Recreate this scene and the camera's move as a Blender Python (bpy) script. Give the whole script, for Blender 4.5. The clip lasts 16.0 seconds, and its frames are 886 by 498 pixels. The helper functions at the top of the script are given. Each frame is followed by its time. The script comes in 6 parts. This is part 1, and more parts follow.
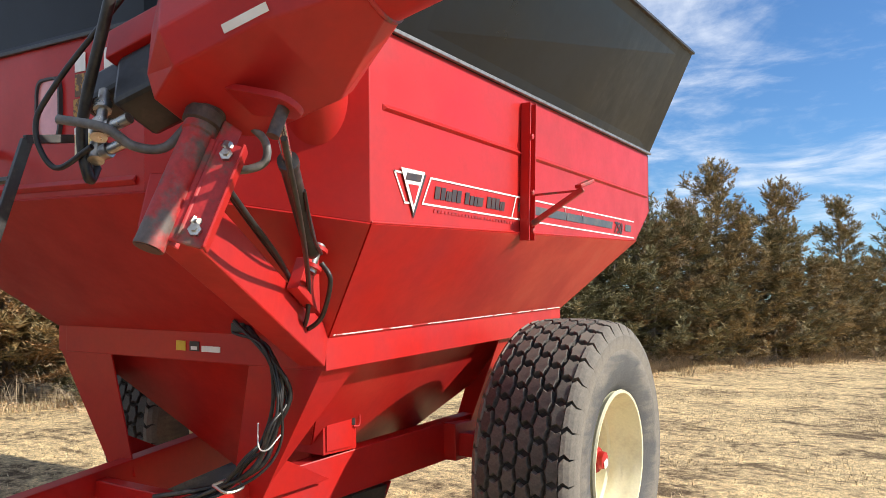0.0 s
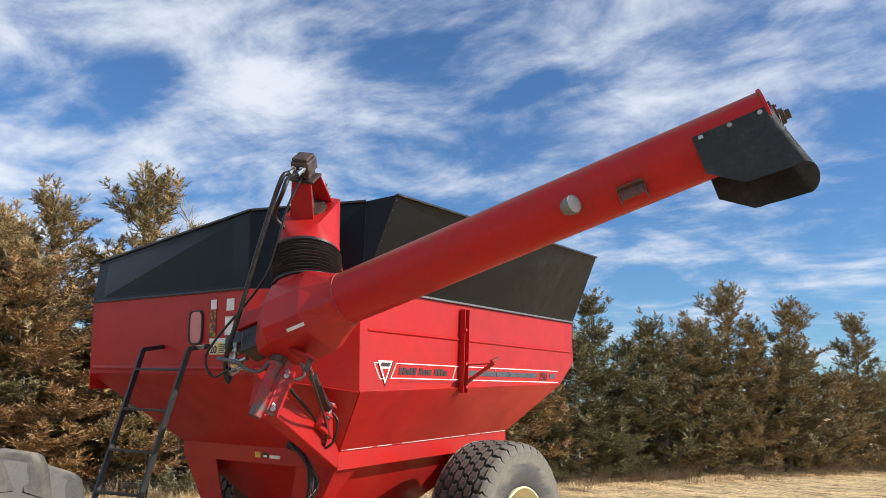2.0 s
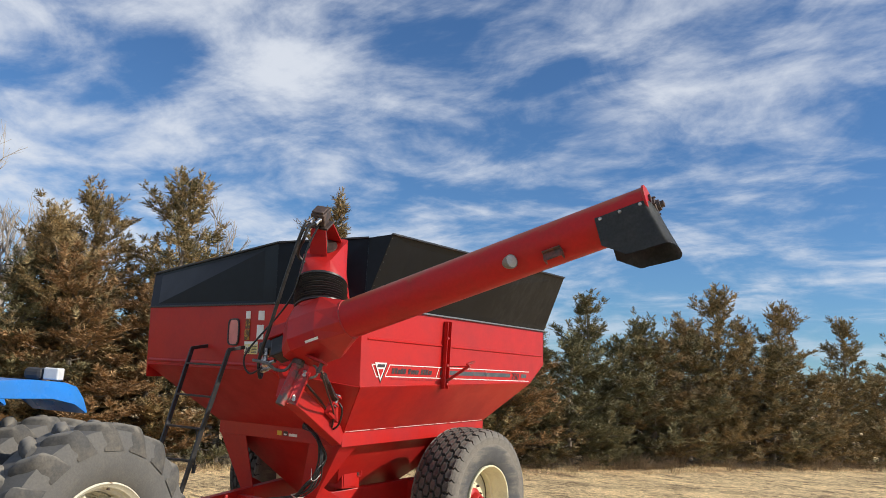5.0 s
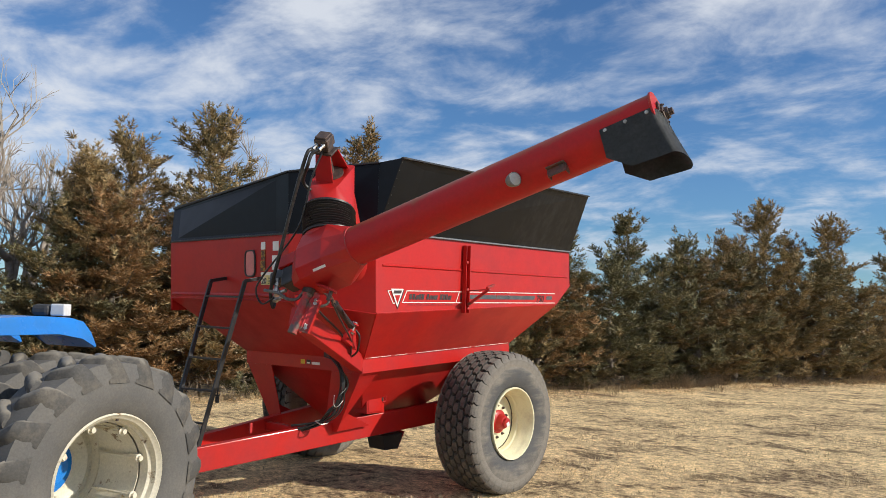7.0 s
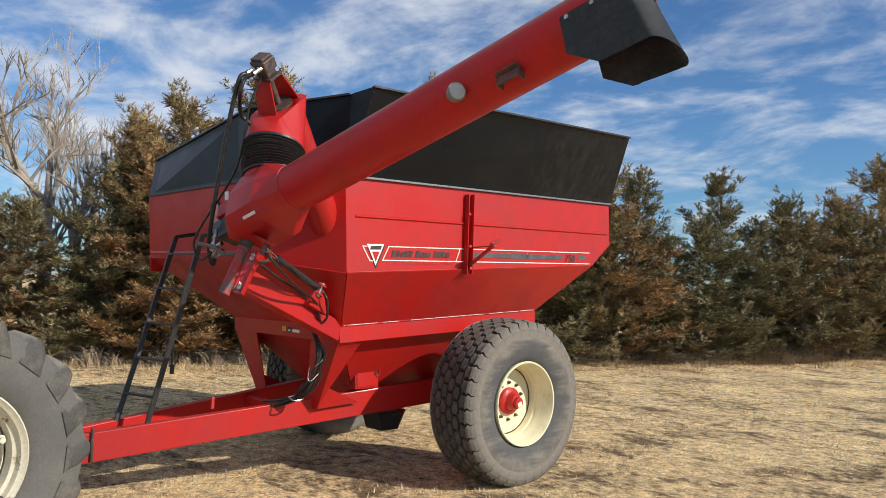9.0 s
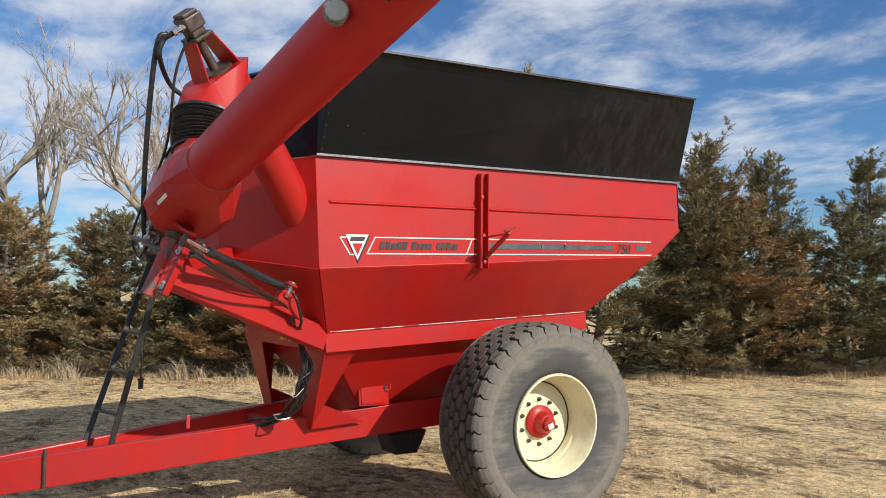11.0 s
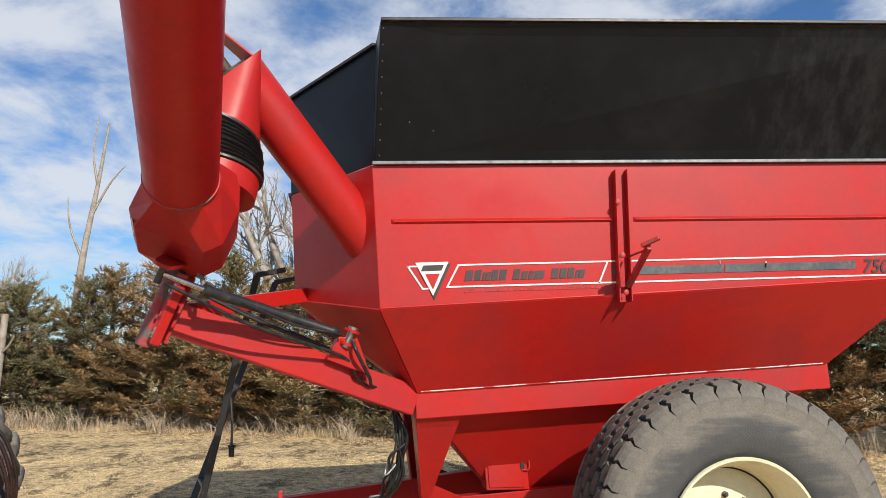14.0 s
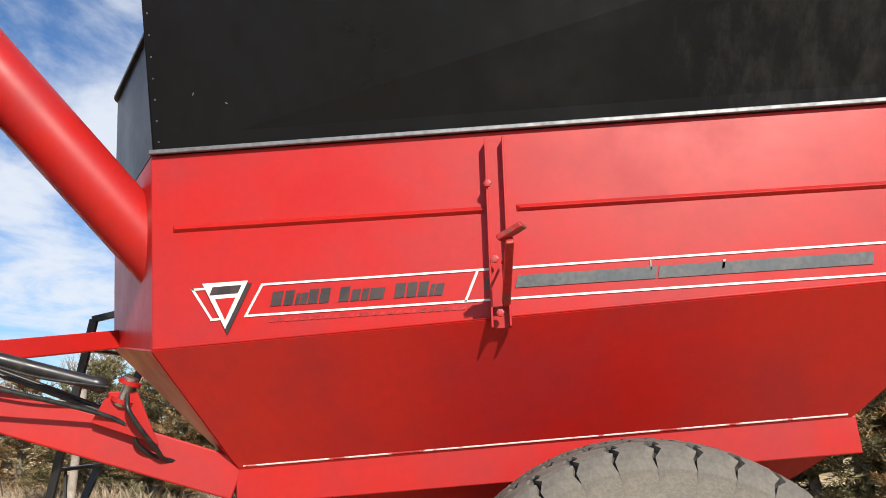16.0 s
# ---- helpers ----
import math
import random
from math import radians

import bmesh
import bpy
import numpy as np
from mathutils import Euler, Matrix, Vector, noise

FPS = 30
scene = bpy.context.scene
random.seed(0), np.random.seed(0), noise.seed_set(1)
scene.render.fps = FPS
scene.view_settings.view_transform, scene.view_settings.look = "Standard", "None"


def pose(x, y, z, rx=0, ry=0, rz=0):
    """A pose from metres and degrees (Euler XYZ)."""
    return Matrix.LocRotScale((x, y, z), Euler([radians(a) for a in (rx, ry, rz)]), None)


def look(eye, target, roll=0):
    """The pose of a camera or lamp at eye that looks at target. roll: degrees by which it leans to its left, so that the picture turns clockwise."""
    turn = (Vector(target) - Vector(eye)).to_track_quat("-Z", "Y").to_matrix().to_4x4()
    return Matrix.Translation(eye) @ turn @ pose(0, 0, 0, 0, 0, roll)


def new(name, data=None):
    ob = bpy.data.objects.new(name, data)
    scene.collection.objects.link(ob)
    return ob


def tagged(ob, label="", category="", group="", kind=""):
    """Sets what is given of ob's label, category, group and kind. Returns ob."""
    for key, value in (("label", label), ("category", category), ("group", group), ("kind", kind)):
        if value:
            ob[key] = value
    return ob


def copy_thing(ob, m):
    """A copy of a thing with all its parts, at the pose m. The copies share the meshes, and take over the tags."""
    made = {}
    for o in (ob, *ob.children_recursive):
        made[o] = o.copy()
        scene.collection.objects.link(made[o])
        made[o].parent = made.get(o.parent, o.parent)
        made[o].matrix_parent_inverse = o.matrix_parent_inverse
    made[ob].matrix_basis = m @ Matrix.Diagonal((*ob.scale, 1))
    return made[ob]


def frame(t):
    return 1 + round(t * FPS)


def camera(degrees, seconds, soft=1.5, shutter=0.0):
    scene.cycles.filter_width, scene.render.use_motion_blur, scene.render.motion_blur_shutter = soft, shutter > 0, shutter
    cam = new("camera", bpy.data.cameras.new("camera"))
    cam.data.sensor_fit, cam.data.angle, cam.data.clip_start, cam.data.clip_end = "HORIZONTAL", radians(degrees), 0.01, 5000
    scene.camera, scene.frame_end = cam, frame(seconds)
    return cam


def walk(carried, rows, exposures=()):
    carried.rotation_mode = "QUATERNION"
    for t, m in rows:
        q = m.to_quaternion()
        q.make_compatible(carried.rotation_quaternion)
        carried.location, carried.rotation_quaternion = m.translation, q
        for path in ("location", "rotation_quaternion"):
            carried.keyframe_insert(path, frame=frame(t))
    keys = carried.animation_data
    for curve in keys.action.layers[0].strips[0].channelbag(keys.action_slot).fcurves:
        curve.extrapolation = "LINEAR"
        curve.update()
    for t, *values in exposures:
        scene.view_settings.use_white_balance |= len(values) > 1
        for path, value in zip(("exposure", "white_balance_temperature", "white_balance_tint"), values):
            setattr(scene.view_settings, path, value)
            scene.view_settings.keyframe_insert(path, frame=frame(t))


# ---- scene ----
cam = camera(58.2, 16.0, soft=0.9)
PATH = [
    (0, (3.805, -2.922, 1.868), (2.755, -1.226, 2.005), 1.1),
    (0.5, (4.571, -3.756, 2.022), (3.443, -2.132, 2.322), 2.2),
    (1, (5.223, -4.398, 2.112), (4.11, -2.78, 2.492), 1.7),
    (1.5, (5.833, -4.935, 2.111), (4.707, -3.325, 2.487), 1.8),
    (2, (6.389, -5.388, 2.134), (5.235, -3.801, 2.52), 1.7),
    (2.5, (6.857, -5.773, 2.167), (5.703, -4.191, 2.572), 3.4),
    (3, (7.258, -6.14, 2.22), (6.097, -4.567, 2.644), 5.2),
    (3.2, (7.36, -6.26, 2.214), (6.195, -4.693, 2.647), 5.1),
    (5.3, (7.951, -6.889, 2.253), (6.753, -5.321, 2.582), 3.2),
    (5.5, (7.993, -6.916, 2.256), (6.788, -5.351, 2.57), 3.1),
    (6, (8.02, -6.959, 2.249), (6.803, -5.395, 2.52), 2.5),
    (6.5, (8.034, -6.843, 2.234), (6.785, -5.297, 2.45), 1.9),
    (7, (8.058, -6.443, 2.234), (6.766, -4.925, 2.4), 1.6),
    (7.5, (8.036, -6.018, 2.211), (6.693, -4.541, 2.339), 1.7),
    (8, (7.978, -5.457, 2.205), (6.585, -4.026, 2.31), 2.1),
    (8.5, (8.02, -4.901, 2.192), (6.579, -3.518, 2.287), 2.1),
    (9, (7.957, -4.433, 2.151), (6.466, -3.103, 2.239), 1.7),
    (9.2, (7.953, -4.256, 2.162), (6.443, -2.947, 2.248), 1.5),
    (11.3, (7.539, -2.227, 2.009), (5.797, -1.252, 2.139), 0.4),
    (11.5, (7.433, -2.07, 1.987), (5.672, -1.133, 2.134), 0.3),
    (12, (7.3, -1.749, 1.989), (5.498, -0.899, 2.157), -0.0),
    (12.5, (7.24, -1.366, 1.997), (5.396, -0.614, 2.181), -0.3),
    (13, (7.082, -0.997, 1.962), (5.194, -0.369, 2.158), -0.5),
    (13.5, (6.888, -0.606, 1.952), (4.953, -0.152, 2.177), -0.4),
    (14, (6.633, -0.148, 1.96), (4.661, 0.068, 2.217), -0.5),
    (14.5, (6.28, 0.355, 1.946), (4.307, 0.274, 2.259), -0.5),
    (15, (5.95, 0.813, 1.903), (4.008, 0.528, 2.286), -0.9),
    (15.5, (5.557, 1.125, 1.841), (3.617, 0.887, 2.268), -1.6),
    (16, (5.126, 1.534, 1.864), (3.177, 1.422, 2.295), -1.7),
]
walk(cam, [(t, look(eye, target, roll)) for t, eye, target, roll in PATH], exposures=[(0.0, 0.48), (0.5, 0.45), (1.0, 0.38), (2.0, 0.26), (3.0, 0.18), (4.5, 0.08), (6.0, 0.0), (14.5, 0.0), (15.5, 0.12), (16.0, 0.2)])

# ---- light ----
SUN_DIR = Vector((0.86, 0.34, 0.56)).normalized()
sun_data = bpy.data.lights.new("sun", "SUN")
sun_data.energy, sun_data.angle, sun_data.color = 5.0, radians(0.6), (1.0, 0.92, 0.80)
sun = new("sun", sun_data)
sun.matrix_world = look(Vector((20, 8, 13)), Vector((20, 8, 13)) - SUN_DIR)
scene.view_settings.exposure = 0.0


def node(tree, kind, loc=(0, 0), **values):
    n = tree.nodes.new(kind)
    n.location = loc
    for k, v in values.items():
        n.inputs[k.replace("_", " ")].default_value = v
    return n


def make_sky():
    """Blue winter sky with streaky fair-weather cloud."""
    world = bpy.data.worlds.new("sky")
    scene.world = world
    world.use_nodes = True
    tree = world.node_tree
    tree.nodes.clear()
    link = tree.links.new
    sky = tree.nodes.new("ShaderNodeTexSky")
    sky.sky_type, sky.sun_disc = "NISHITA", False
    sky.sun_elevation = math.asin(SUN_DIR.z)
    sky.sun_rotation = math.atan2(SUN_DIR.x, SUN_DIR.y)
    sky.air_density, sky.dust_density, sky.ozone_density = 1.0, 0.3, 2.0
    tex = tree.nodes.new("ShaderNodeTexCoord")
    sep = tree.nodes.new("ShaderNodeSeparateXYZ")
    link(tex.outputs["Generated"], sep.inputs[0])
    up = tree.nodes.new("ShaderNodeMath"); up.operation = "MAXIMUM"; up.inputs[1].default_value = 0.0
    link(sep.outputs["Z"], up.inputs[0])
    rise = tree.nodes.new("ShaderNodeMath"); rise.operation = "ADD"; rise.inputs[1].default_value = 0.16
    link(up.outputs[0], rise.inputs[0])
    px = tree.nodes.new("ShaderNodeMath"); px.operation = "DIVIDE"
    py = tree.nodes.new("ShaderNodeMath"); py.operation = "DIVIDE"
    link(sep.outputs["X"], px.inputs[0]); link(rise.outputs[0], px.inputs[1])
    link(sep.outputs["Y"], py.inputs[0]); link(rise.outputs[0], py.inputs[1])
    flat = tree.nodes.new("ShaderNodeCombineXYZ")
    link(px.outputs[0], flat.inputs[0]); link(py.outputs[0], flat.inputs[1])
    spin = tree.nodes.new("ShaderNodeMapping")
    spin.inputs["Rotation"].default_value = (0, 0, radians(CLOUD_TURN))
    spin.inputs["Location"].default_value = CLOUD_SHIFT
    spin.inputs["Scale"].default_value = (0.95, 1.22, 1)
    link(flat.outputs[0], spin.inputs[0])
    big = tree.nodes.new("ShaderNodeTexNoise")
    big.inputs["Scale"].default_value, big.inputs["Detail"].default_value, big.inputs["Roughness"].default_value = 1.8, 9, 0.6
    big.inputs["Distortion"].default_value = 0.35
    link(spin.outputs[0], big.inputs["Vector"])
    veil = tree.nodes.new("ShaderNodeTexNoise")
    veil.inputs["Scale"].default_value, veil.inputs["Detail"].default_value, veil.inputs["Roughness"].default_value = 3.4, 6, 0.6
    veil.inputs["Distortion"].default_value = 0.6
    link(spin.outputs[0], veil.inputs["Vector"])
    both = tree.nodes.new("ShaderNodeMath"); both.operation = "MULTIPLY_ADD"; both.inputs[1].default_value = 0.45
    link(veil.outputs["Fac"], both.inputs[0]); link(big.outputs["Fac"], both.inputs[2])
    # more cloud towards one side of the sky
    lean = tree.nodes.new("ShaderNodeVectorMath"); lean.operation = "DOT_PRODUCT"
    lean.inputs[1].default_value = (-0.055, -0.07, 0.0)
    link(tex.outputs["Generated"], lean.inputs[0])
    more = tree.nodes.new("ShaderNodeMath"); more.operation = "ADD"
    link(both.outputs[0], more.inputs[0]); link(lean.outputs["Value"], more.inputs[1])
    both = more
    ramp = tree.nodes.new("ShaderNodeValToRGB")
    ramp.color_ramp.interpolation = "EASE"
    ramp.color_ramp.elements[0].position, ramp.color_ramp.elements[0].color = 0.586, (0, 0, 0, 1)
    ramp.color_ramp.elements[1].position, ramp.color_ramp.elements[1].color = 0.94, (1, 1, 1, 1)
    link(both.outputs[0], ramp.inputs[0])
    # cloud thins out towards the horizon
    thin = tree.nodes.new("ShaderNodeMapRange")
    thin.inputs["From Min"].default_value, thin.inputs["From Max"].default_value = 0.0, 0.14
    link(sep.outputs["Z"], thin.inputs["Value"])
    amount = tree.nodes.new("ShaderNodeMath"); amount.operation = "MULTIPLY"
    link(ramp.outputs[0], amount.inputs[0]); link(thin.outputs[0], amount.inputs[1])
    cap = tree.nodes.new("ShaderNodeMath"); cap.operation = "MULTIPLY"; cap.inputs[1].default_value = 0.9
    link(amount.outputs[0], cap.inputs[0])
    deep = tree.nodes.new("ShaderNodeMix"); deep.data_type = "RGBA"; deep.blend_type = "MULTIPLY"
    deep.inputs["Factor"].default_value = 1.0
    deep.inputs["B"].default_value = (0.54, 0.81, 1.10, 1)
    link(sky.outputs[0], deep.inputs["A"])
    mix = tree.nodes.new("ShaderNodeMix"); mix.data_type = "RGBA"
    link(cap.outputs[0], mix.inputs["Factor"]); link(deep.outputs["Result"], mix.inputs["A"])
    mix.inputs["B"].default_value = (7.3, 7.7, 8.4, 1)
    back = tree.nodes.new("ShaderNodeBackground")
    back.inputs["Strength"].default_value = 0.1
    link(mix.outputs["Result"], back.inputs["Color"])
    out = tree.nodes.new("ShaderNodeOutputWorld")
    link(back.outputs[0], out.inputs[0])


CLOUD_TURN, CLOUD_SHIFT = 24, (0.4, 0.2, 0)
make_sky()


# ---- materials ----
def material(name, base, rough=0.5, metal=0.0, other=None, scale=3.0, fine=40.0, bump=0.0, bump_scale=60.0, spread=(0.42, 0.62),
             grain=0.12, rough_var=0.1, coat=0.0, spec=0.5, island=0.0, obj=0.0, stretch=None, settled=None):
    """A surface with two scales of variation: broad stains towards the other colour and fine grain."""
    mat = bpy.data.materials.new(name)
    mat.use_nodes = True
    tree = mat.node_tree
    link = tree.links.new
    bsdf = tree.nodes["Principled BSDF"]
    bsdf.inputs["Metallic"].default_value = metal
    bsdf.inputs["Coat Weight"].default_value = coat
    bsdf.inputs["Coat Roughness"].default_value = 0.12
    bsdf.inputs["Specular IOR Level"].default_value = spec
    tex = tree.nodes.new("ShaderNodeTexCoord")
    source = tex.outputs["Object"]
    if stretch:
        m = tree.nodes.new("ShaderNodeMapping"); m.inputs["Scale"].default_value = stretch
        link(source, m.inputs[0]); source = m.outputs[0]
    broad = node(tree, "ShaderNodeTexNoise", Scale=scale, Detail=6.0, Roughness=0.62)
    link(source, broad.inputs["Vector"])
    small = node(tree, "ShaderNodeTexNoise", Scale=fine, Detail=4.0, Roughness=0.6)
    link(source, small.inputs["Vector"])
    ramp = tree.nodes.new("ShaderNodeMapRange")
    ramp.inputs["From Min"].default_value, ramp.inputs["From Max"].default_value = spread
    link(broad.outputs["Fac"], ramp.inputs["Value"])
    mix = tree.nodes.new("ShaderNodeMix"); mix.data_type = "RGBA"
    mix.inputs["A"].default_value = (*base, 1)
    mix.inputs["B"].default_value = (*(other or [c * 0.8 for c in base]), 1)
    link(ramp.outputs[0], mix.inputs["Factor"])
    tint = tree.nodes.new("ShaderNodeMapRange")
    tint.inputs["From Min"].default_value, tint.inputs["From Max"].default_value = 0.3, 0.7
    tint.inputs["To Min"].default_value, tint.inputs["To Max"].default_value = 1 - grain, 1 + grain
    link(small.outputs["Fac"], tint.inputs["Value"])
    value = tint.outputs[0]
    if island or obj:
        if island:
            g = tree.nodes.new("ShaderNodeNewGeometry"); r = g.outputs["Random Per Island"]
        else:
            g = tree.nodes.new("ShaderNodeObjectInfo"); r = g.outputs["Random"]
        k = island or obj
        rr = tree.nodes.new("ShaderNodeMapRange")
        rr.inputs["To Min"].default_value, rr.inputs["To Max"].default_value = 1 - k, 1 + k
        link(r, rr.inputs["Value"])
        mm = tree.nodes.new("ShaderNodeMath"); mm.operation = "MULTIPLY"
        link(value, mm.inputs[0]); link(rr.outputs[0], mm.inputs[1]); value = mm.outputs[0]
    mul = tree.nodes.new("ShaderNodeVectorMath"); mul.operation = "SCALE"
    link(mix.outputs["Result"], mul.inputs[0]); link(value, mul.inputs["Scale"])
    colour = mul.outputs[0]
    if settled:
        # dust that has come to rest on what faces up
        geo = tree.nodes.new("ShaderNodeNewGeometry")
        parts = tree.nodes.new("ShaderNodeSeparateXYZ")
        link(geo.outputs["Normal"], parts.inputs[0])
        drift = tree.nodes.new("ShaderNodeMath"); drift.operation = "MULTIPLY_ADD"; drift.inputs[1].default_value = 0.9
        link(broad.outputs["Fac"], drift.inputs[0]); link(parts.outputs["Z"], drift.inputs[2])
        lie = tree.nodes.new("ShaderNodeMapRange")
        lie.inputs["From Min"].default_value, lie.inputs["From Max"].default_value = 0.98, 1.30
        lie.inputs["To Max"].default_value = 0.85
        link(drift.outputs[0], lie.inputs["Value"])
        dm = tree.nodes.new("ShaderNodeMix"); dm.data_type = "RGBA"
        dm.inputs["B"].default_value = (*settled, 1)
        link(lie.outputs[0], dm.inputs["Factor"]); link(colour, dm.inputs["A"])
        colour = dm.outputs["Result"]
    link(colour, bsdf.inputs["Base Color"])
    rv = tree.nodes.new("ShaderNodeMapRange")
    rv.inputs["From Min"].default_value, rv.inputs["From Max"].default_value = 0.3, 0.7
    rv.inputs["To Min"].default_value, rv.inputs["To Max"].default_value = max(rough - rough_var, 0.03), min(rough + rough_var, 1)
    link(broad.outputs["Fac"], rv.inputs["Value"]); link(rv.outputs[0], bsdf.inputs["Roughness"])
    if bump:
        bn = node(tree, "ShaderNodeTexNoise", Scale=bump_scale, Detail=5.0, Roughness=0.65)
        link(source, bn.inputs["Vector"])
        b = tree.nodes.new("ShaderNodeBump"); b.inputs["Strength"].default_value = bump; b.inputs["Distance"].default_value = 0.02
        link(bn.outputs["Fac"], b.inputs["Height"]); link(b.outputs[0], bsdf.inputs["Normal"])
    return mat


RED = material("red_paint", (0.45, 0.014, 0.011), 0.42, other=(0.37, 0.016, 0.017), scale=1.6, fine=25, grain=0.05, bump=0.06, bump_scale=3.0, rough_var=0.12, spec=0.36, coat=0.06)
RED_WORN = material("red_paint_dusty", (0.43, 0.016, 0.016), 0.42, other=(0.34, 0.085, 0.045), scale=2.6, fine=30, grain=0.10, spread=(0.5, 0.72), spec=0.24)
RED_DUSTED = material("red_paint_under_dust", (0.44, 0.015, 0.016), 0.40, other=(0.38, 0.022, 0.02), scale=5.0, fine=30, grain=0.07, spread=(0.5, 0.72), spec=0.24, settled=(0.30, 0.115, 0.055))
RED_RUSTY = material("red_paint_worn", (0.42, 0.022, 0.024), 0.5, other=(0.16, 0.085, 0.065), scale=9, fine=50, grain=0.2, spread=(0.5, 0.62))
RUST = material("rusted_bracket", (0.15, 0.045, 0.032), 0.6, other=(0.08, 0.05, 0.04), scale=12, fine=50, grain=0.25, spread=(0.42, 0.58))
POST_RUST = material("scraped_red_paint", (0.40, 0.024, 0.024), 0.55, other=(0.13, 0.10, 0.09), scale=4.5, fine=40, grain=0.25, spread=(0.47, 0.57))
BLACK_PANEL = material("black_paint", (0.003, 0.005, 0.009), 0.36, other=(0.007, 0.009, 0.013), scale=1.3, fine=9, grain=0.25, spread=(0.55, 0.75), rough_var=0.10, spec=0.19)
BLACK_STEEL = material("black_steel", (0.018, 0.018, 0.020), 0.4, other=(0.05, 0.045, 0.04), scale=14, fine=60, grain=0.2, spread=(0.55, 0.7))
GREY_EDGE = material("bare_steel_edge", (0.20, 0.205, 0.215), 0.5, 0.6, scale=12, grain=0.2)
RUBBER = material("dusty_rubber", (0.085, 0.080, 0.075), 0.85, other=(0.21, 0.185, 0.155), scale=4.0, fine=70, grain=0.25, spread=(0.4, 0.68), bump=0.2, bump_scale=120)
RUBBER_BLOCK = material("tread_rubber", (0.064, 0.059, 0.053), 0.8, other=(0.092, 0.083, 0.072), scale=5.0, fine=80, grain=0.25, obj=0.22, bump=0.2, bump_scale=120, settled=(0.165, 0.148, 0.122))
# near-black rubber: the shade between tread blocks is put into its colour
GROOVE = material("shaded_groove_rubber", (0.022, 0.021, 0.020), 0.9, other=(0.05, 0.045, 0.04), scale=9, grain=0.2)
TRACTOR_RUBBER = material("tractor_tyre_rubber", (0.095, 0.092, 0.087), 0.82, other=(0.135, 0.127, 0.114), scale=3.0, fine=60, grain=0.12, spread=(0.42, 0.7), bump=0.12, bump_scale=90)
TRACTOR_LUG = material("tractor_lug_rubber", (0.060, 0.058, 0.054), 0.82, other=(0.12, 0.108, 0.09), scale=6.0, fine=60, grain=0.2, spread=(0.45, 0.65), obj=0.12, settled=(0.22, 0.20, 0.165))
BELLOWS = material("bellows_rubber", (0.026, 0.026, 0.028), 0.34, other=(0.035, 0.034, 0.033), scale=8, fine=60)
HOSE_BROWN = material("oily_brown_hose", (0.045, 0.022, 0.020), 0.3, other=(0.02, 0.015, 0.015), scale=9, fine=60)
HOSE = material("hose_rubber", (0.010, 0.010, 0.011), 0.42, other=(0.03, 0.03, 0.03), scale=20, fine=90)
HOSE_GREY = material("dusty_grey_hose", (0.16, 0.155, 0.15), 0.5, other=(0.09, 0.088, 0.085), scale=14, fine=60)
SPOUT = material("rubber_spout", (0.050, 0.056, 0.058), 0.5, other=(0.105, 0.11, 0.108), scale=3.5, fine=40, grain=0.25, spread=(0.5, 0.75))
CREAM = material("cream_paint", (0.74, 0.70, 0.48), 0.42, other=(0.60, 0.54, 0.36), scale=6, fine=60, grain=0.06, spread=(0.5, 0.75))
TRACTOR_RIM = material("chipped_rim_paint", (0.62, 0.58, 0.46), 0.5, other=(0.20, 0.13, 0.07), scale=7, fine=50, grain=0.12, spread=(0.60, 0.66))
WHITE = material("white_decal", (0.80, 0.80, 0.77), 0.45, other=(0.7, 0.68, 0.64), scale=10, grain=0.05)
INK = material("black_decal", (0.030, 0.022, 0.024), 0.5, other=(0.05, 0.03, 0.03), scale=12, grain=0.15)
STRIPE = material("slate_stripe_decal", (0.055, 0.065, 0.075), 0.5, other=(0.10, 0.10, 0.10), scale=5, grain=0.2)
YELLOW = material("yellow_decal", (0.75, 0.50, 0.04), 0.5, grain=0.05)
YELLOW_PAINT = material("yellow_paint", (0.72, 0.58, 0.12), 0.5, other=(0.42, 0.31, 0.09), scale=7, grain=0.15, spread=(0.5, 0.66))
BLUE = material("blue_paint", (0.015, 0.19, 0.62), 0.3, other=(0.02, 0.17, 0.5), scale=3, grain=0.04, coat=0.3)
CHROME = material("chrome", (0.75, 0.75, 0.74), 0.16, 1.0, scale=9, grain=0.08)
STEEL = material("plated_steel", (0.50, 0.49, 0.46), 0.32, 0.9, other=(0.35, 0.32, 0.28), scale=14, grain=0.15)
IRON = material("brown_cast_iron", (0.060, 0.044, 0.040), 0.5, 0.2, other=(0.11, 0.075, 0.06), scale=16, fine=60, grain=0.25)
LENS = material("lamp_lens", (0.46, 0.45, 0.41), 0.3, 0.0, grain=0.05, coat=0.5)
CLEAR_LAMP = material("clear_lamp_glass", (0.72, 0.73, 0.72), 0.2, grain=0.05, coat=0.5)
LAMP_GREY = material("lamp_housing_grey", (0.20, 0.195, 0.175), 0.55, other=(0.12, 0.11, 0.10), scale=14, grain=0.15)
PLASTIC = material("dark_plastic", (0.035, 0.035, 0.037), 0.5, grain=0.1)
# pane's pink base holds the red it reflects
PANE = material("sight_window_pane", (0.72, 0.26, 0.25), 0.10, 0.0, grain=0.03, coat=0.6)
BARK = material("grey_brown_bark", (0.16, 0.125, 0.095), 0.9, other=(0.27, 0.235, 0.19), scale=5, fine=40, grain=0.3, bump=0.6, bump_scale=30, stretch=(1, 1, 0.3))
PALE_BARK = material("weathered_pale_bark", (0.38, 0.335, 0.285), 0.9, other=(0.26, 0.22, 0.18), scale=3, fine=30, grain=0.25, bump=0.4, bump_scale=30)


